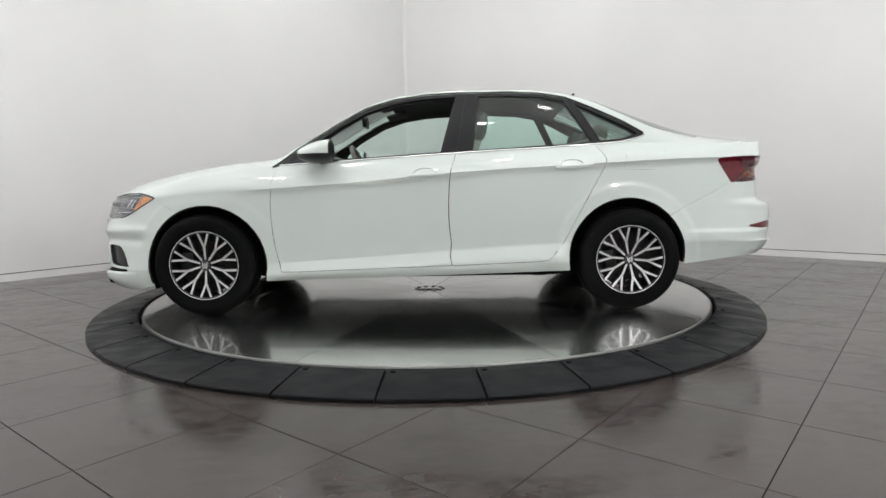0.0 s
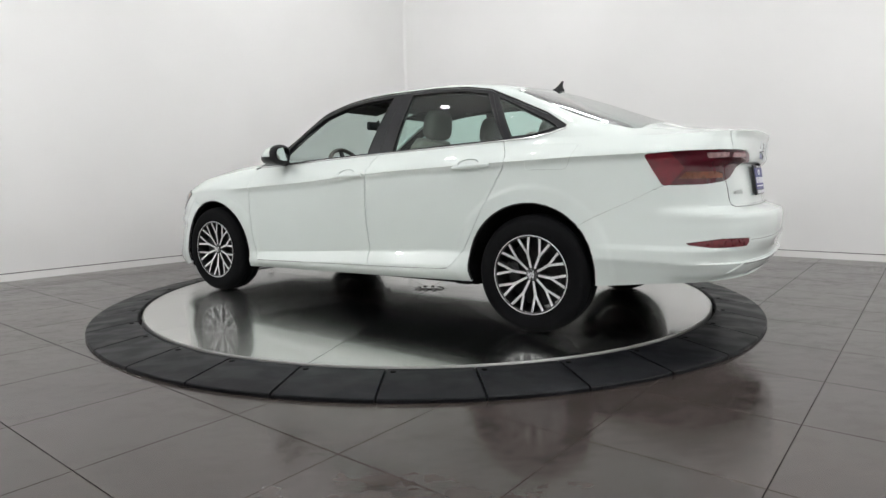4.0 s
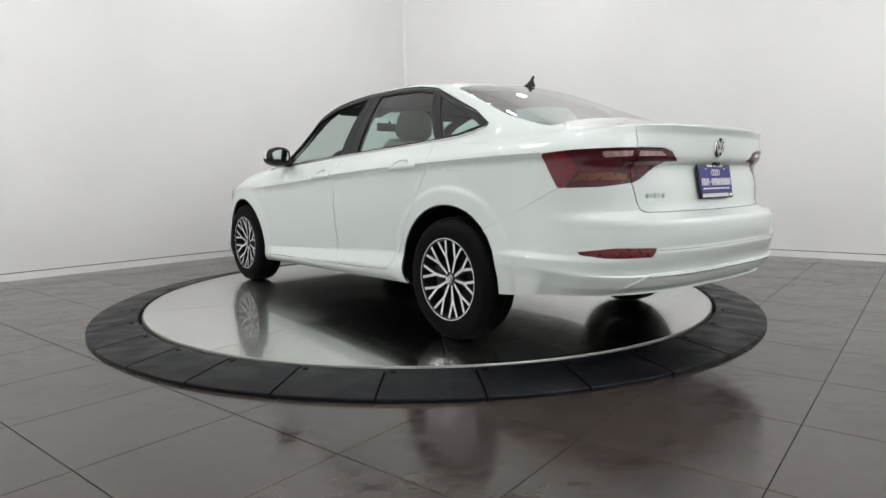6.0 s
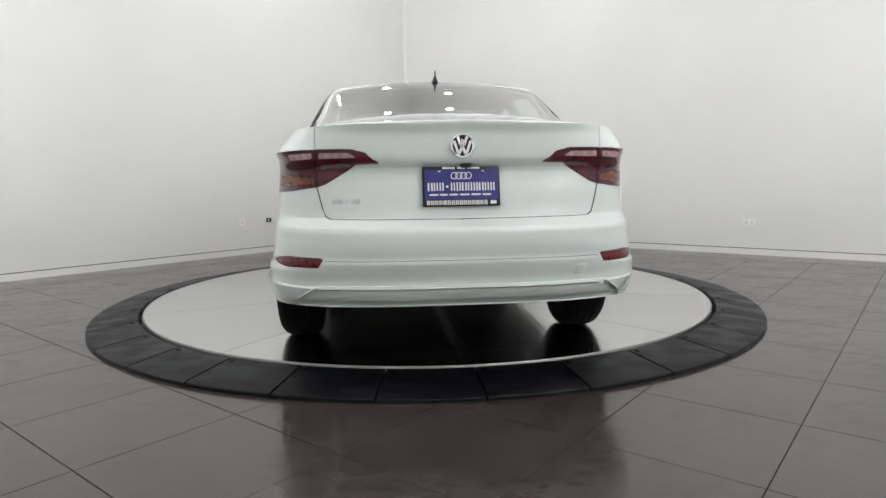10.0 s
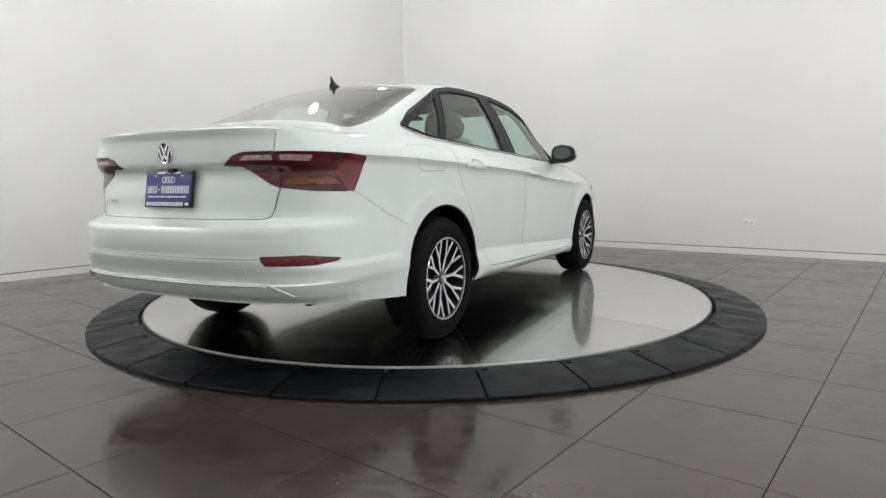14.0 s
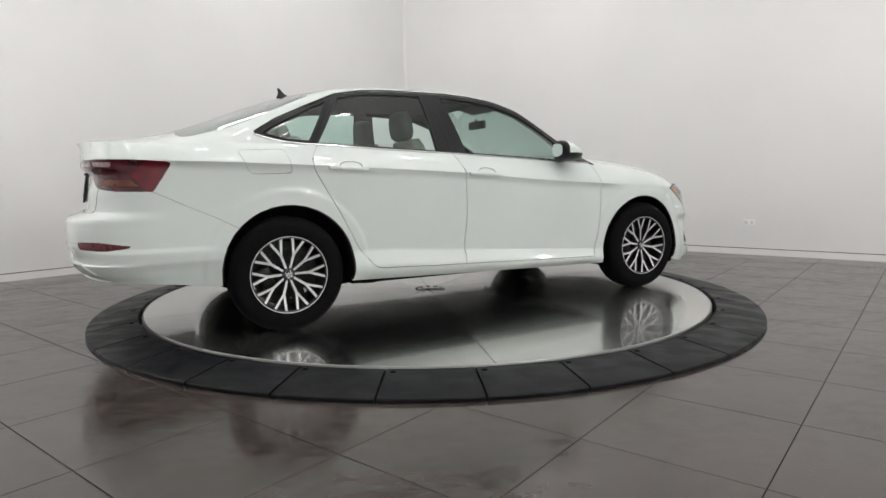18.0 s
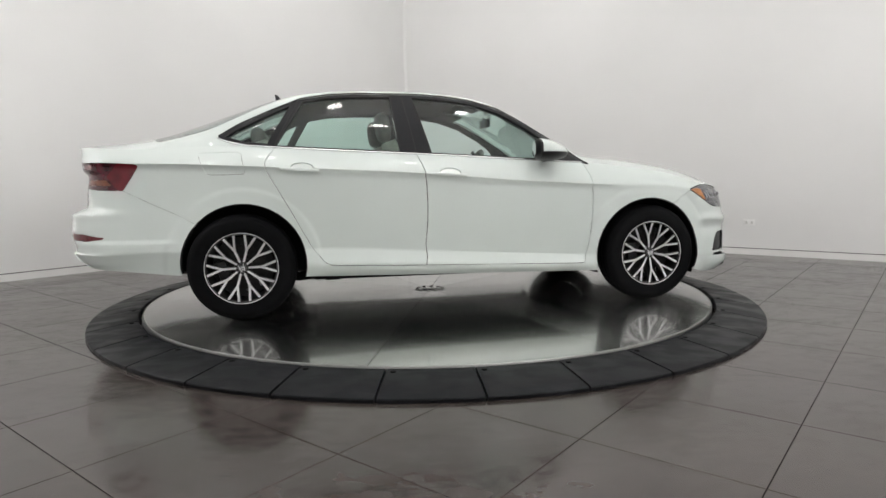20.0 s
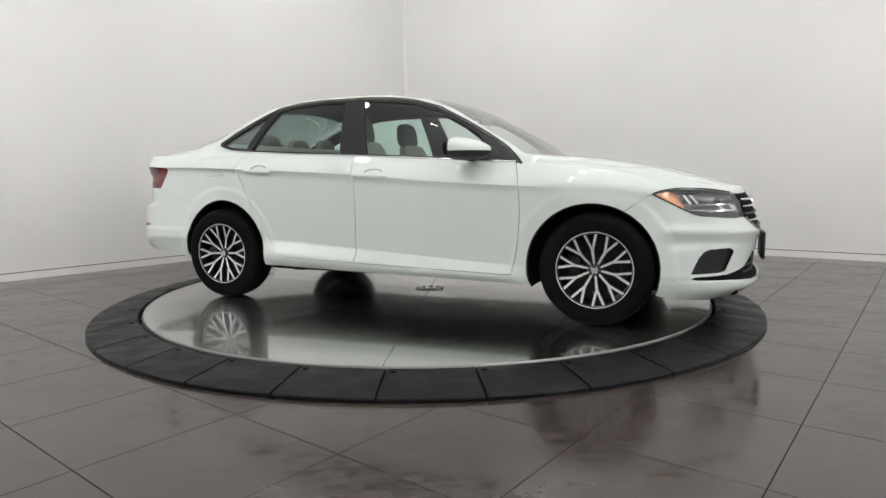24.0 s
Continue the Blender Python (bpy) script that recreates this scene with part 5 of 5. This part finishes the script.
    strip("bumper_ledge_trim", pts, 0.003, CHROME, CAR, "thin bright strip under the ledge")


rear_details()


def front_details():
    # grille: slats with bright edges, on a dark backing
    for z, w in ((0.712, 0.47), (0.672, 0.475), (0.632, 0.475), (0.592, 0.43), (0.556, 0.36)):
        pts = [on_skin("nose", y, z, 1, -0.003)[0] for y in np.linspace(w, 0.001, 20)]
        pts += [Vector((q.x, 2 * C.y - q.y, q.z)) for q in pts[-2::-1]]
        strip("grille_slat", pts, 0.0065, CHROME if z in (0.712, 0.672, 0.592) else BLACK_TRIM, CAR)
    pts = [on_skin("nose", y, z, 1, 0.0)[0] for y, z in spaced([(0.49, 0.612), (0.40, 0.553), (0.30, 0.526), (0.001, 0.518)], 0.03)]
    pts += [Vector((q.x, 2 * C.y - q.y, q.z)) for q in pts[-2::-1]]
    strip("grille_trim", pts, 0.006, CHROME, CAR, "chrome strip under the grille")
    for z in (0.30, 0.335, 0.37):
        w = 0.50 if z < 0.34 else 0.40
        pts = [on_skin("nose", y, z, 1, -0.010)[0] for y in np.linspace(w, 0.001, 16)]
        pts += [Vector((q.x, 2 * C.y - q.y, q.z)) for q in pts[-2::-1]]
        strip("lower_slat", pts, 0.006, BLACK_TRIM, CAR)
    p, n = on_skin("nose", 0.001, 0.655)
    bm = lathe_bm([(0, 0.0), (0.058, 0.0), (0.062, 0.006), (0.066, 0.0)], 36, "X")
    bmesh.ops.translate(bm, verts=bm.verts, vec=(p.x - 0.016, C.y, 0.655))
    part("front_emblem", bm, CHROME, CAR, "round chrome badge in the grille")
    part("front_plate_holder", box_bm((0.022, 0.32, 0.165), (C.x + 2.235, C.y, 0.418), 0.006), BLACK_TRIM, CAR, "black front plate holder")
    for sd in (1, -1):
        # inside the headlight: amber corner, light bars, projector boxes, bright lower blade
        def patch(name, view_pts, depth, mat, label=""):
            bm = bmesh.new()
            top = [on_skin(v, a, b, sd, -depth) for v, a, b in view_pts]
            vs = [bm.verts.new(p) for p, n in top]
            ws = [bm.verts.new(p - n * 0.01) for p, n in top]
            bm.faces.new(vs)
            m = len(vs)
            for k in range(m):
                bm.faces.new((vs[k], ws[k], ws[(k + 1) % m], vs[(k + 1) % m]))
            return part(name, bm, mat, CAR, label, smooth=False)
        patch("side_marker", S((1.655, 0.751), (1.715, 0.767), (1.755, 0.752), (1.795, 0.692), (1.808, 0.673), (1.775, 0.686)), 0.004, AMBER, "amber corner marker lamp")
        patch("lamp_shade", S((1.775, 0.760), (1.88, 0.768), (1.93, 0.700), (1.815, 0.690)), 0.015, BLACK_TRIM, "dark inner shade of the headlight")
        patch("light_bar", S((1.795, 0.750), (1.808, 0.750), (1.846, 0.697), (1.832, 0.697)), 0.012, LAMP_SILVER)
        patch("light_bar", S((1.828, 0.750), (1.841, 0.750), (1.882, 0.697), (1.868, 0.697)), 0.012, LAMP_SILVER)
        patch("lamp_reflector", N((0.655, 0.686), (0.535, 0.688), (0.525, 0.660), (0.630, 0.658)), 0.016, LAMP_SILVER, "bright reflector in the headlight")
        for z0, z1 in ((0.690, 0.690), (0.660, 0.652)):
            blade = [on_skin("side", a, b, sd, -0.010)[0] for a, b in spaced([(1.80 if z0 > 0.67 else 1.835, z0), (1.90, z0)], 0.02)]
            blade += [on_skin("nose", a, b, sd, -0.010)[0] for a, b in spaced([(0.68, (z0 + z1) / 2), (0.515, z1)], 0.02)]
            strip("lamp_blade", blade, 0.0035 if z0 > 0.67 else 0.0058, LAMP_SILVER, CAR, "bright light blade in the headlight")
        for k in range(4):
            a = 1.830 + 0.034 * k
            patch("led_chip", S((a, 0.664 - 0.002 * k), (a + 0.016, 0.664 - 0.002 * k), (a + 0.018, 0.656 - 0.003 * k), (a + 0.004, 0.656 - 0.003 * k)), 0.011, LAMP_SILVER)
        for yc in (0.64, 0.575):
            p, n = on_skin("nose", yc, 0.715, sd, -0.014)
            bm = bmesh.new()
            bmesh.ops.create_uvsphere(bm, u_segments=16, v_segments=8, radius=0.020)
            bmesh.ops.translate(bm, verts=bm.verts, vec=p)
            part("lamp_projector", bm, LAMP_HOUSING, CAR, "round projector lens")
        brow = [on_skin("side", a, b, sd, 0.001)[0] for a, b in spaced([(1.645, 0.755), (1.69, 0.770), (1.76, 0.781)], 0.02)]
        brow += [on_skin("nose", a, b, sd, 0.001)[0] for a, b in spaced([(0.66, 0.777), (0.60, 0.768), (0.52, 0.752)], 0.03)]
        strip("headlight_brow", brow, 0.004, SEAL, CAR, "dark joint over the headlight")
        low = [on_skin("side", a, b, sd, 0.001)[0] for a, b in spaced([(1.642, 0.750), (1.72, 0.710), (1.812, 0.660), (1.862, 0.638), (1.91, 0.627)], 0.02)]
        strip("headlight_seal", low, 0.0032, SEAL, CAR)


front_details()


# ---- car: cabin ----
def rounded(size, at, bevel, turn=None, soft=3):
    return box_bm(size, at, bevel, soft, turn)


def cabin():
    part("cabin_floor", box_bm((2.5, 1.20, 0.05), (C.x - 0.35, C.y, 0.40), 0.01), DASH, CAR, "dark cabin carpet")
    bm = bmesh.new()
    rows = []
    prof = [(0.40, 0.62), (0.42, 0.86), (0.48, 0.955), (0.58, 0.99), (0.75, 0.985), (0.96, 0.955), (0.96, 0.60)]
    for k in range(17):
        y = -0.69 + 1.38 * k / 16
        hump = 0.025 * math.exp(-((y - 0.37) / 0.16) ** 2)
        rows.append([bm.verts.new((C.x + x, C.y + y, z + (hump if 0.9 < z else 0) - 0.03 * (abs(y) / 0.7) ** 4)) for x, z in prof])
    for a, b in zip(rows, rows[1:]):
        for j in range(len(prof) - 1):
            bm.faces.new((a[j], a[j + 1], b[j + 1], b[j]))
    bm.faces.new(rows[0])
    bm.faces.new(rows[-1])
    part("dashboard", bm, DASH, CAR, "black moulded dashboard", sharp=40)
    # steering wheel
    turn = Matrix.Translation((C.x + 0.38, C.y + 0.37, 0.905)) @ Matrix.Rotation(radians(-65), 4, "Y")
    sw = tube_bm([turn @ Vector((0.185 * math.cos(a), 0.185 * math.sin(a), 0)) for a in (2 * math.pi * k / 40 for k in range(40))], 0.015, 10, cyclic=True)
    sw = part("steering_wheel", sw, SEAT_DARK, CAR, "black three-spoke steering wheel")
    part("wheel_boss", box_bm((0.12, 0.15, 0.05), (0, 0, -0.01), 0.02, 3, None), DASH, sw).matrix_basis = turn
    for a in (0, 180, 270):
        ob = part("wheel_spoke", box_bm((0.12, 0.035, 0.018), (0.115, 0, -0.005), 0.006), DASH, sw)
        ob.matrix_basis = turn @ Matrix.Rotation(radians(a + 90), 4, "Z")
    part("centre_screen", box_bm((0.03, 0.24, 0.13), (C.x + 0.47, C.y, 0.92), 0.008), BLACK_TRIM, CAR, "black centre screen")
    part("centre_console", box_bm((0.85, 0.22, 0.28), (C.x + 0.0, C.y, 0.55), 0.03), DASH, CAR)
    # seats
    def seat(x, y, sd):
        cushion = part("seat_cushion", rounded((0.50, 0.50, 0.16), (C.x + x, C.y + y, 0.55), 0.05), SEAT, CAR, "light beige seat cushion")
        tilt = Matrix.Rotation(radians(-20), 4, "Y")
        base = Matrix.Translation((C.x + x - 0.22, C.y + y, 0.58)) @ tilt
        bm = bmesh.new()
        rows = []
        for k in range(13):
            z = 0.56 * k / 12
            w = 0.25 - 0.05 * (k / 12) ** 2 - (0.03 if k == 12 else 0)
            d = 0.075 - 0.03 * (k / 12)
            rows.append([bm.verts.new(base @ Vector((d * math.copysign(abs(math.cos(a)) ** 0.6, math.cos(a)), w * math.copysign(abs(math.sin(a)) ** 0.6, math.sin(a)), z))) for a in (2 * math.pi * q / 20 for q in range(20))])
        for a, b in zip(rows, rows[1:]):
            for q in range(20):
                bm.faces.new((a[q], a[(q + 1) % 20], b[(q + 1) % 20], b[q]))
        bm.faces.new(rows[0])
        bm.faces.new(rows[-1])
        back = part("seat_back", bm, SEAT, CAR, "light beige seat back", sharp=60)
        rest(base @ Vector((0.0, 0, 0.665)), Matrix.Rotation(radians(-8), 4, "Y"), back, 0.140)
    def rest(at, tilt, parent, w):
        bm = bmesh.new()
        bmesh.ops.create_uvsphere(bm, u_segments=24, v_segments=14, radius=1.0)
        e = lambda q, k: math.copysign(abs(q) ** k, q)
        for v in bm.verts:
            x, y, z = e(v.co.x, 0.8), e(v.co.y, 0.6), e(v.co.z, 0.6)
            v.co = Matrix.Translation(at) @ tilt @ Vector((0.050 * x, w * y * (1 - 0.10 * z), 0.100 * z))
        part("headrest", bm, SEAT_DARK, parent, "dark padded headrest")
        for s in (1, -1):
            a, b = Matrix.Translation(at) @ tilt @ Vector((0, s * 0.055, -0.16)), Matrix.Translation(at) @ tilt @ Vector((0, s * 0.055, -0.06))
            part("headrest_post", tube_bm([a, b], 0.007, 8), CHROME, parent)
    seat(0.02, 0.37, 1)
    seat(0.02, -0.37, -1)
    part("rear_bench", rounded((0.50, 1.20, 0.18), (C.x - 0.82, C.y, 0.56), 0.06), SEAT, CAR, "light beige rear bench")
    tilt = Matrix.Rotation(radians(-24), 4, "Y")
    back = part("rear_backrest", rounded((0.14, 1.20, 0.60), (C.x - 1.12, C.y, 0.83), 0.05, tilt), SEAT, CAR, "light beige rear backrest")
    for y in (-0.38, 0.0, 0.38):
        rest(Vector((C.x - 1.245, C.y + y, 1.105 if y else 1.085)), Matrix.Rotation(radians(-14), 4, "Y"), back, 0.125)
    part("parcel_shelf", box_bm((0.55, 1.24, 0.03), (C.x - 1.52, C.y, 1.045), 0.01), DASH, CAR, "dark parcel shelf")
    for sd in (1, -1):
        for key, x0, x1 in (("f", 0.86, -0.22), ("r", -0.26, -0.92)):
            bm = box_bm((x0 - x1, 0.05, 0.52), (C.x + (x0 + x1) / 2, C.y + sd * 0.765, 0.685), 0.02)
            part("door_lining", bm, DASH, DOORS[key, sd], "dark door lining")
    # inner mirror and sun visors
    m = part("inner_mirror", rounded((0.03, 0.23, 0.065), (C.x + 0.40, C.y, 1.265), 0.012), BLACK_TRIM, CAR, "black inner mirror")
    part("mirror_stem", tube_bm([(C.x + 0.41, C.y, 1.28), (C.x + 0.385, C.y, 1.308)], 0.010, 8), BLACK_TRIM, m)
    for sd in (1, -1):
        part("sun_visor", rounded((0.16, 0.36, 0.02), (C.x + 0.18, C.y + sd * 0.36, 1.348), 0.008, Matrix.Rotation(radians(14), 4, "Y")), LINER, CAR, "grey sun visor")
        a, b = (C.x - 0.10, C.y + sd * 0.545, 1.37), (C.x - 0.32, C.y + sd * 0.545, 1.375)
        part("grab_handle", tube_bm([a, (a[0] - 0.02, a[1] - sd * 0.03, a[2] - 0.01), (b[0] + 0.02, b[1] - sd * 0.03, b[2] - 0.01), b], 0.010, 8), LINER, CAR)


cabin()


# ---- on the walls and the ceiling ----
def outlet(at, along, w, h, label):
    """A wall plate with two sockets; along is the wall's direction."""
    d = Vector((along.x, along.y, 0)).normalized()
    n = Vector((-d.y, d.x, 0))
    if n.dot(Vector((-at[0], -at[1], 0))) < 0:
        n = -n
    m = Matrix((( d.x, n.x, 0, at[0]), (d.y, n.y, 0, at[1]), (0, 0, 1, at[2]), (0, 0, 0, 1)))
    ob = part("wall_outlet", box_bm((w, 0.008, h), (0, 0.004, 0), 0.002), OUTLET, None)
    ob.matrix_basis = m
    tagged(ob, label, "outlet")
    wide = w > h
    for s in (-1, 1):
        o = (s * w * 0.22, 0.009, 0) if wide else (0, 0.009, s * h * 0.22)
        part("socket", box_bm((w * 0.17, 0.003, h * 0.36) if wide else (w * 0.36, 0.003, h * 0.17), o, 0.001), simple("socket_grey", (0.60, 0.60, 0.58), 0.5) if "socket_grey" not in bpy.data.materials else bpy.data.materials["socket_grey"], ob, "grey socket")


outlet((-2.296, 2.907, 0.318), LEFT_DIR, 0.085, 0.115, "white upright power outlet on the white wall")
outlet((3.62, 2.142, 0.307), RIGHT_DIR, 0.125, 0.070, "white sideways power outlet on the white wall")


def wall_sensor():
    d = Vector((LEFT_DIR.x, LEFT_DIR.y, 0))
    n = Vector((d.y, -d.x, 0))
    if n.dot(Vector((2.0, -3.2, 0))) < 0:
        n = -n
    m = Matrix(((d.x, n.x, 0, -2.041), (d.y, n.y, 0, 3.186), (0, 0, 1, 0.352), (0, 0, 0, 1)))
    ob = part("wall_switch", box_bm((0.07, 0.02, 0.05), (0, 0.01, 0), 0.006), BLACK_TRIM, None)
    ob.matrix_basis = m
    tagged(ob, "small black device fixed low on the white wall", "device")
    part("button", box_bm((0.02, 0.006, 0.02), (0.012, 0.022, 0), 0.002), OUTLET, ob)


wall_sensor()


# fixtures for the added upward fill lamps, all out of view
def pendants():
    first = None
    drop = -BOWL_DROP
    for lx, ly, _ in FILL_BOWLS:
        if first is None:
            first = tagged(new("pendant_lamp"), "added fill lamp in a white bowl hung under the ceiling", "pendant lamp", group="ceiling lamps")
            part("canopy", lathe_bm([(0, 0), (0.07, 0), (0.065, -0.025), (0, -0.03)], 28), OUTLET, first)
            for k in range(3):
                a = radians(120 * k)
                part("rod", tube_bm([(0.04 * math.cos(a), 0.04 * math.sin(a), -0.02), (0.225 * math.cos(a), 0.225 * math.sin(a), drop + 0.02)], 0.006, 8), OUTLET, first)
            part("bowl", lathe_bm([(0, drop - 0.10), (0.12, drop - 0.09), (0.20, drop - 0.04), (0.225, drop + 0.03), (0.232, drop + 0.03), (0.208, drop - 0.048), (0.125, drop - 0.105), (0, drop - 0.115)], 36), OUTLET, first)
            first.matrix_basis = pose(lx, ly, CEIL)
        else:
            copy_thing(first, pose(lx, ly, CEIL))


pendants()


def downlights():
    first = None
    for lx, ly in SPOTS:
        if first is None:
            first = tagged(new("ceiling_downlight"), "white round can lamp fixed under the ceiling", "downlight", group="ceiling downlights")
            part("can", lathe_bm([(0, 0), (0.17, 0), (0.17, -0.115), (0.157, -0.115), (0.157, -0.085), (0, -0.085)], 32), OUTLET, first)
            first.matrix_basis = pose(lx, ly, CEIL)
        else:
            copy_thing(first, pose(lx, ly, CEIL))


downlights()


def stem_downlights():
    first = None
    for lx, ly in STEM_SPOTS:
        if first is None:
            first = tagged(new("stem_downlight"), "white round can lamp on a long stem under the ceiling", "downlight", group="stem downlights")
            part("can", lathe_bm([(0, 0.10), (0.06, 0.09), (0.075, 0.07), (0.075, 0.012), (0.066, 0.012), (0.066, 0.022), (0, 0.022)], 28), OUTLET, first)
            part("stem", tube_bm([(0, 0, 0.09), (0, 0, CEIL - STEM_Z)], 0.004, 8), OUTLET, first)
            first.matrix_basis = pose(lx, ly, STEM_Z)
        else:
            copy_thing(first, pose(lx, ly, STEM_Z))


stem_downlights()


# holders for the added globe fill lamps, unseen beside and behind the camera
def fill_globes():
    first = None
    for lx, ly, _ in FILL_GLOBES:
        if first is None:
            first = tagged(new("globe_pendant"), "added white metal pendant holding a round fill lamp under the ceiling", "pendant lamp", group="globe pendants")
            part("canopy", lathe_bm([(0, 0), (0.06, 0), (0.055, -0.03), (0, -0.035)], 24), OUTLET, first)
            part("stem", tube_bm([(0, 0, -0.03), (0, 0, GLOBE_Z - CEIL + GLOBE_R + 0.03)], 0.010, 8), OUTLET, first)
            part("cap", lathe_bm([(0, GLOBE_Z - CEIL + GLOBE_R + 0.05), (0.05, GLOBE_Z - CEIL + GLOBE_R + 0.04), (0.06, GLOBE_Z - CEIL + GLOBE_R + 0.01), (0, GLOBE_Z - CEIL + GLOBE_R + 0.012)], 24), OUTLET, first)
            first.matrix_basis = pose(lx, ly, CEIL)
        else:
            copy_thing(first, pose(lx, ly, CEIL))


fill_globes()


# ---- floor tiles ----
def clip(poly, a, b):
    """Keep the part of a convex outline on the inner side of the line a to b."""
    d = b - a
    n = Vector((-d.y, d.x))
    if n.dot(-a) < 0:
        n = -n
    out = []
    for k in range(len(poly)):
        p, q = poly[k], poly[(k + 1) % len(poly)]
        sp, sq = n.dot(p - a), n.dot(q - a)
        if sp >= 0:
            out.append(p)
        if (sp >= 0) != (sq >= 0):
            out.append(p + (q - p) * (sp / (sp - sq)))
    return out


def floor_tiles():
    size, ang = 0.59, radians(50.25)
    ou, ow = 0.017, 0.231
    U, V = Vector((math.cos(ang), math.sin(ang))), Vector((-math.sin(ang), math.cos(ang)))
    def slab(poly):
        """A tile with eased edges from its outline."""
        c = sum(poly, Vector((0, 0))) / len(poly)
        bm = bmesh.new()
        rings = []
        for inset, z in ((0.0, -0.006), (0.0, -0.0022), (0.0006, -0.0004), (0.0014, 0.0)):
            rings.append([bm.verts.new(((p + (c - p).normalized() * inset).x, (p + (c - p).normalized() * inset).y, z)) for p in poly])
        m = len(poly)
        for a, b in zip(rings, rings[1:]):
            for k in range(m):
                bm.faces.new((a[k], a[(k + 1) % m], b[(k + 1) % m], b[k]))
        bm.faces.new(rings[-1])
        return bm
    for a in range(-14, 15):
        for b in range(-14, 15):
            g = 0.0015
            g2 = 0.0019 if a % 4 == 0 else g
            quad = [(0 + g2, 0 + g), (1 * size - g, 0 + g), (size - g, size - g), (0 + g2, size - g)]
            o = U * (ou + a * size) + V * (ow + b * size)
            poly = [o + U * u + V * v for u, v in quad]
            if all(p.length < 2.25 for p in poly):
                continue
            cut = poly
            for k in range(4):
                cut = clip(cut, ROOM[k], ROOM[(k + 1) % 4])
                if len(cut) < 3:
                    break
            if len(cut) < 3:
                continue
            c = sum(cut, Vector((0, 0))) / len(cut)
            ob = part("floor_tile", slab([p - c for p in cut]), TILE, FLOOR_OB, smooth=False)
            ob.matrix_basis = pose(c.x, c.y, FLOOR)


floor_tiles()


# ---- what turns ----
def motions():
    """The deck and the car turn together, clockwise from above, at an even rate."""
    rows = [(t, pose(0, 0, 0, 0, 0, 179.15 - 8.4918 * t)) for t in (0, 1.5, 3, 4.5, 6, 7.5, 9, 10.5, 12, 13.5, 15, 16.5, 18, 19.5, 21, 22.5, 24)]
    walk(DECK, rows)
    walk(CAR, rows)


motions()
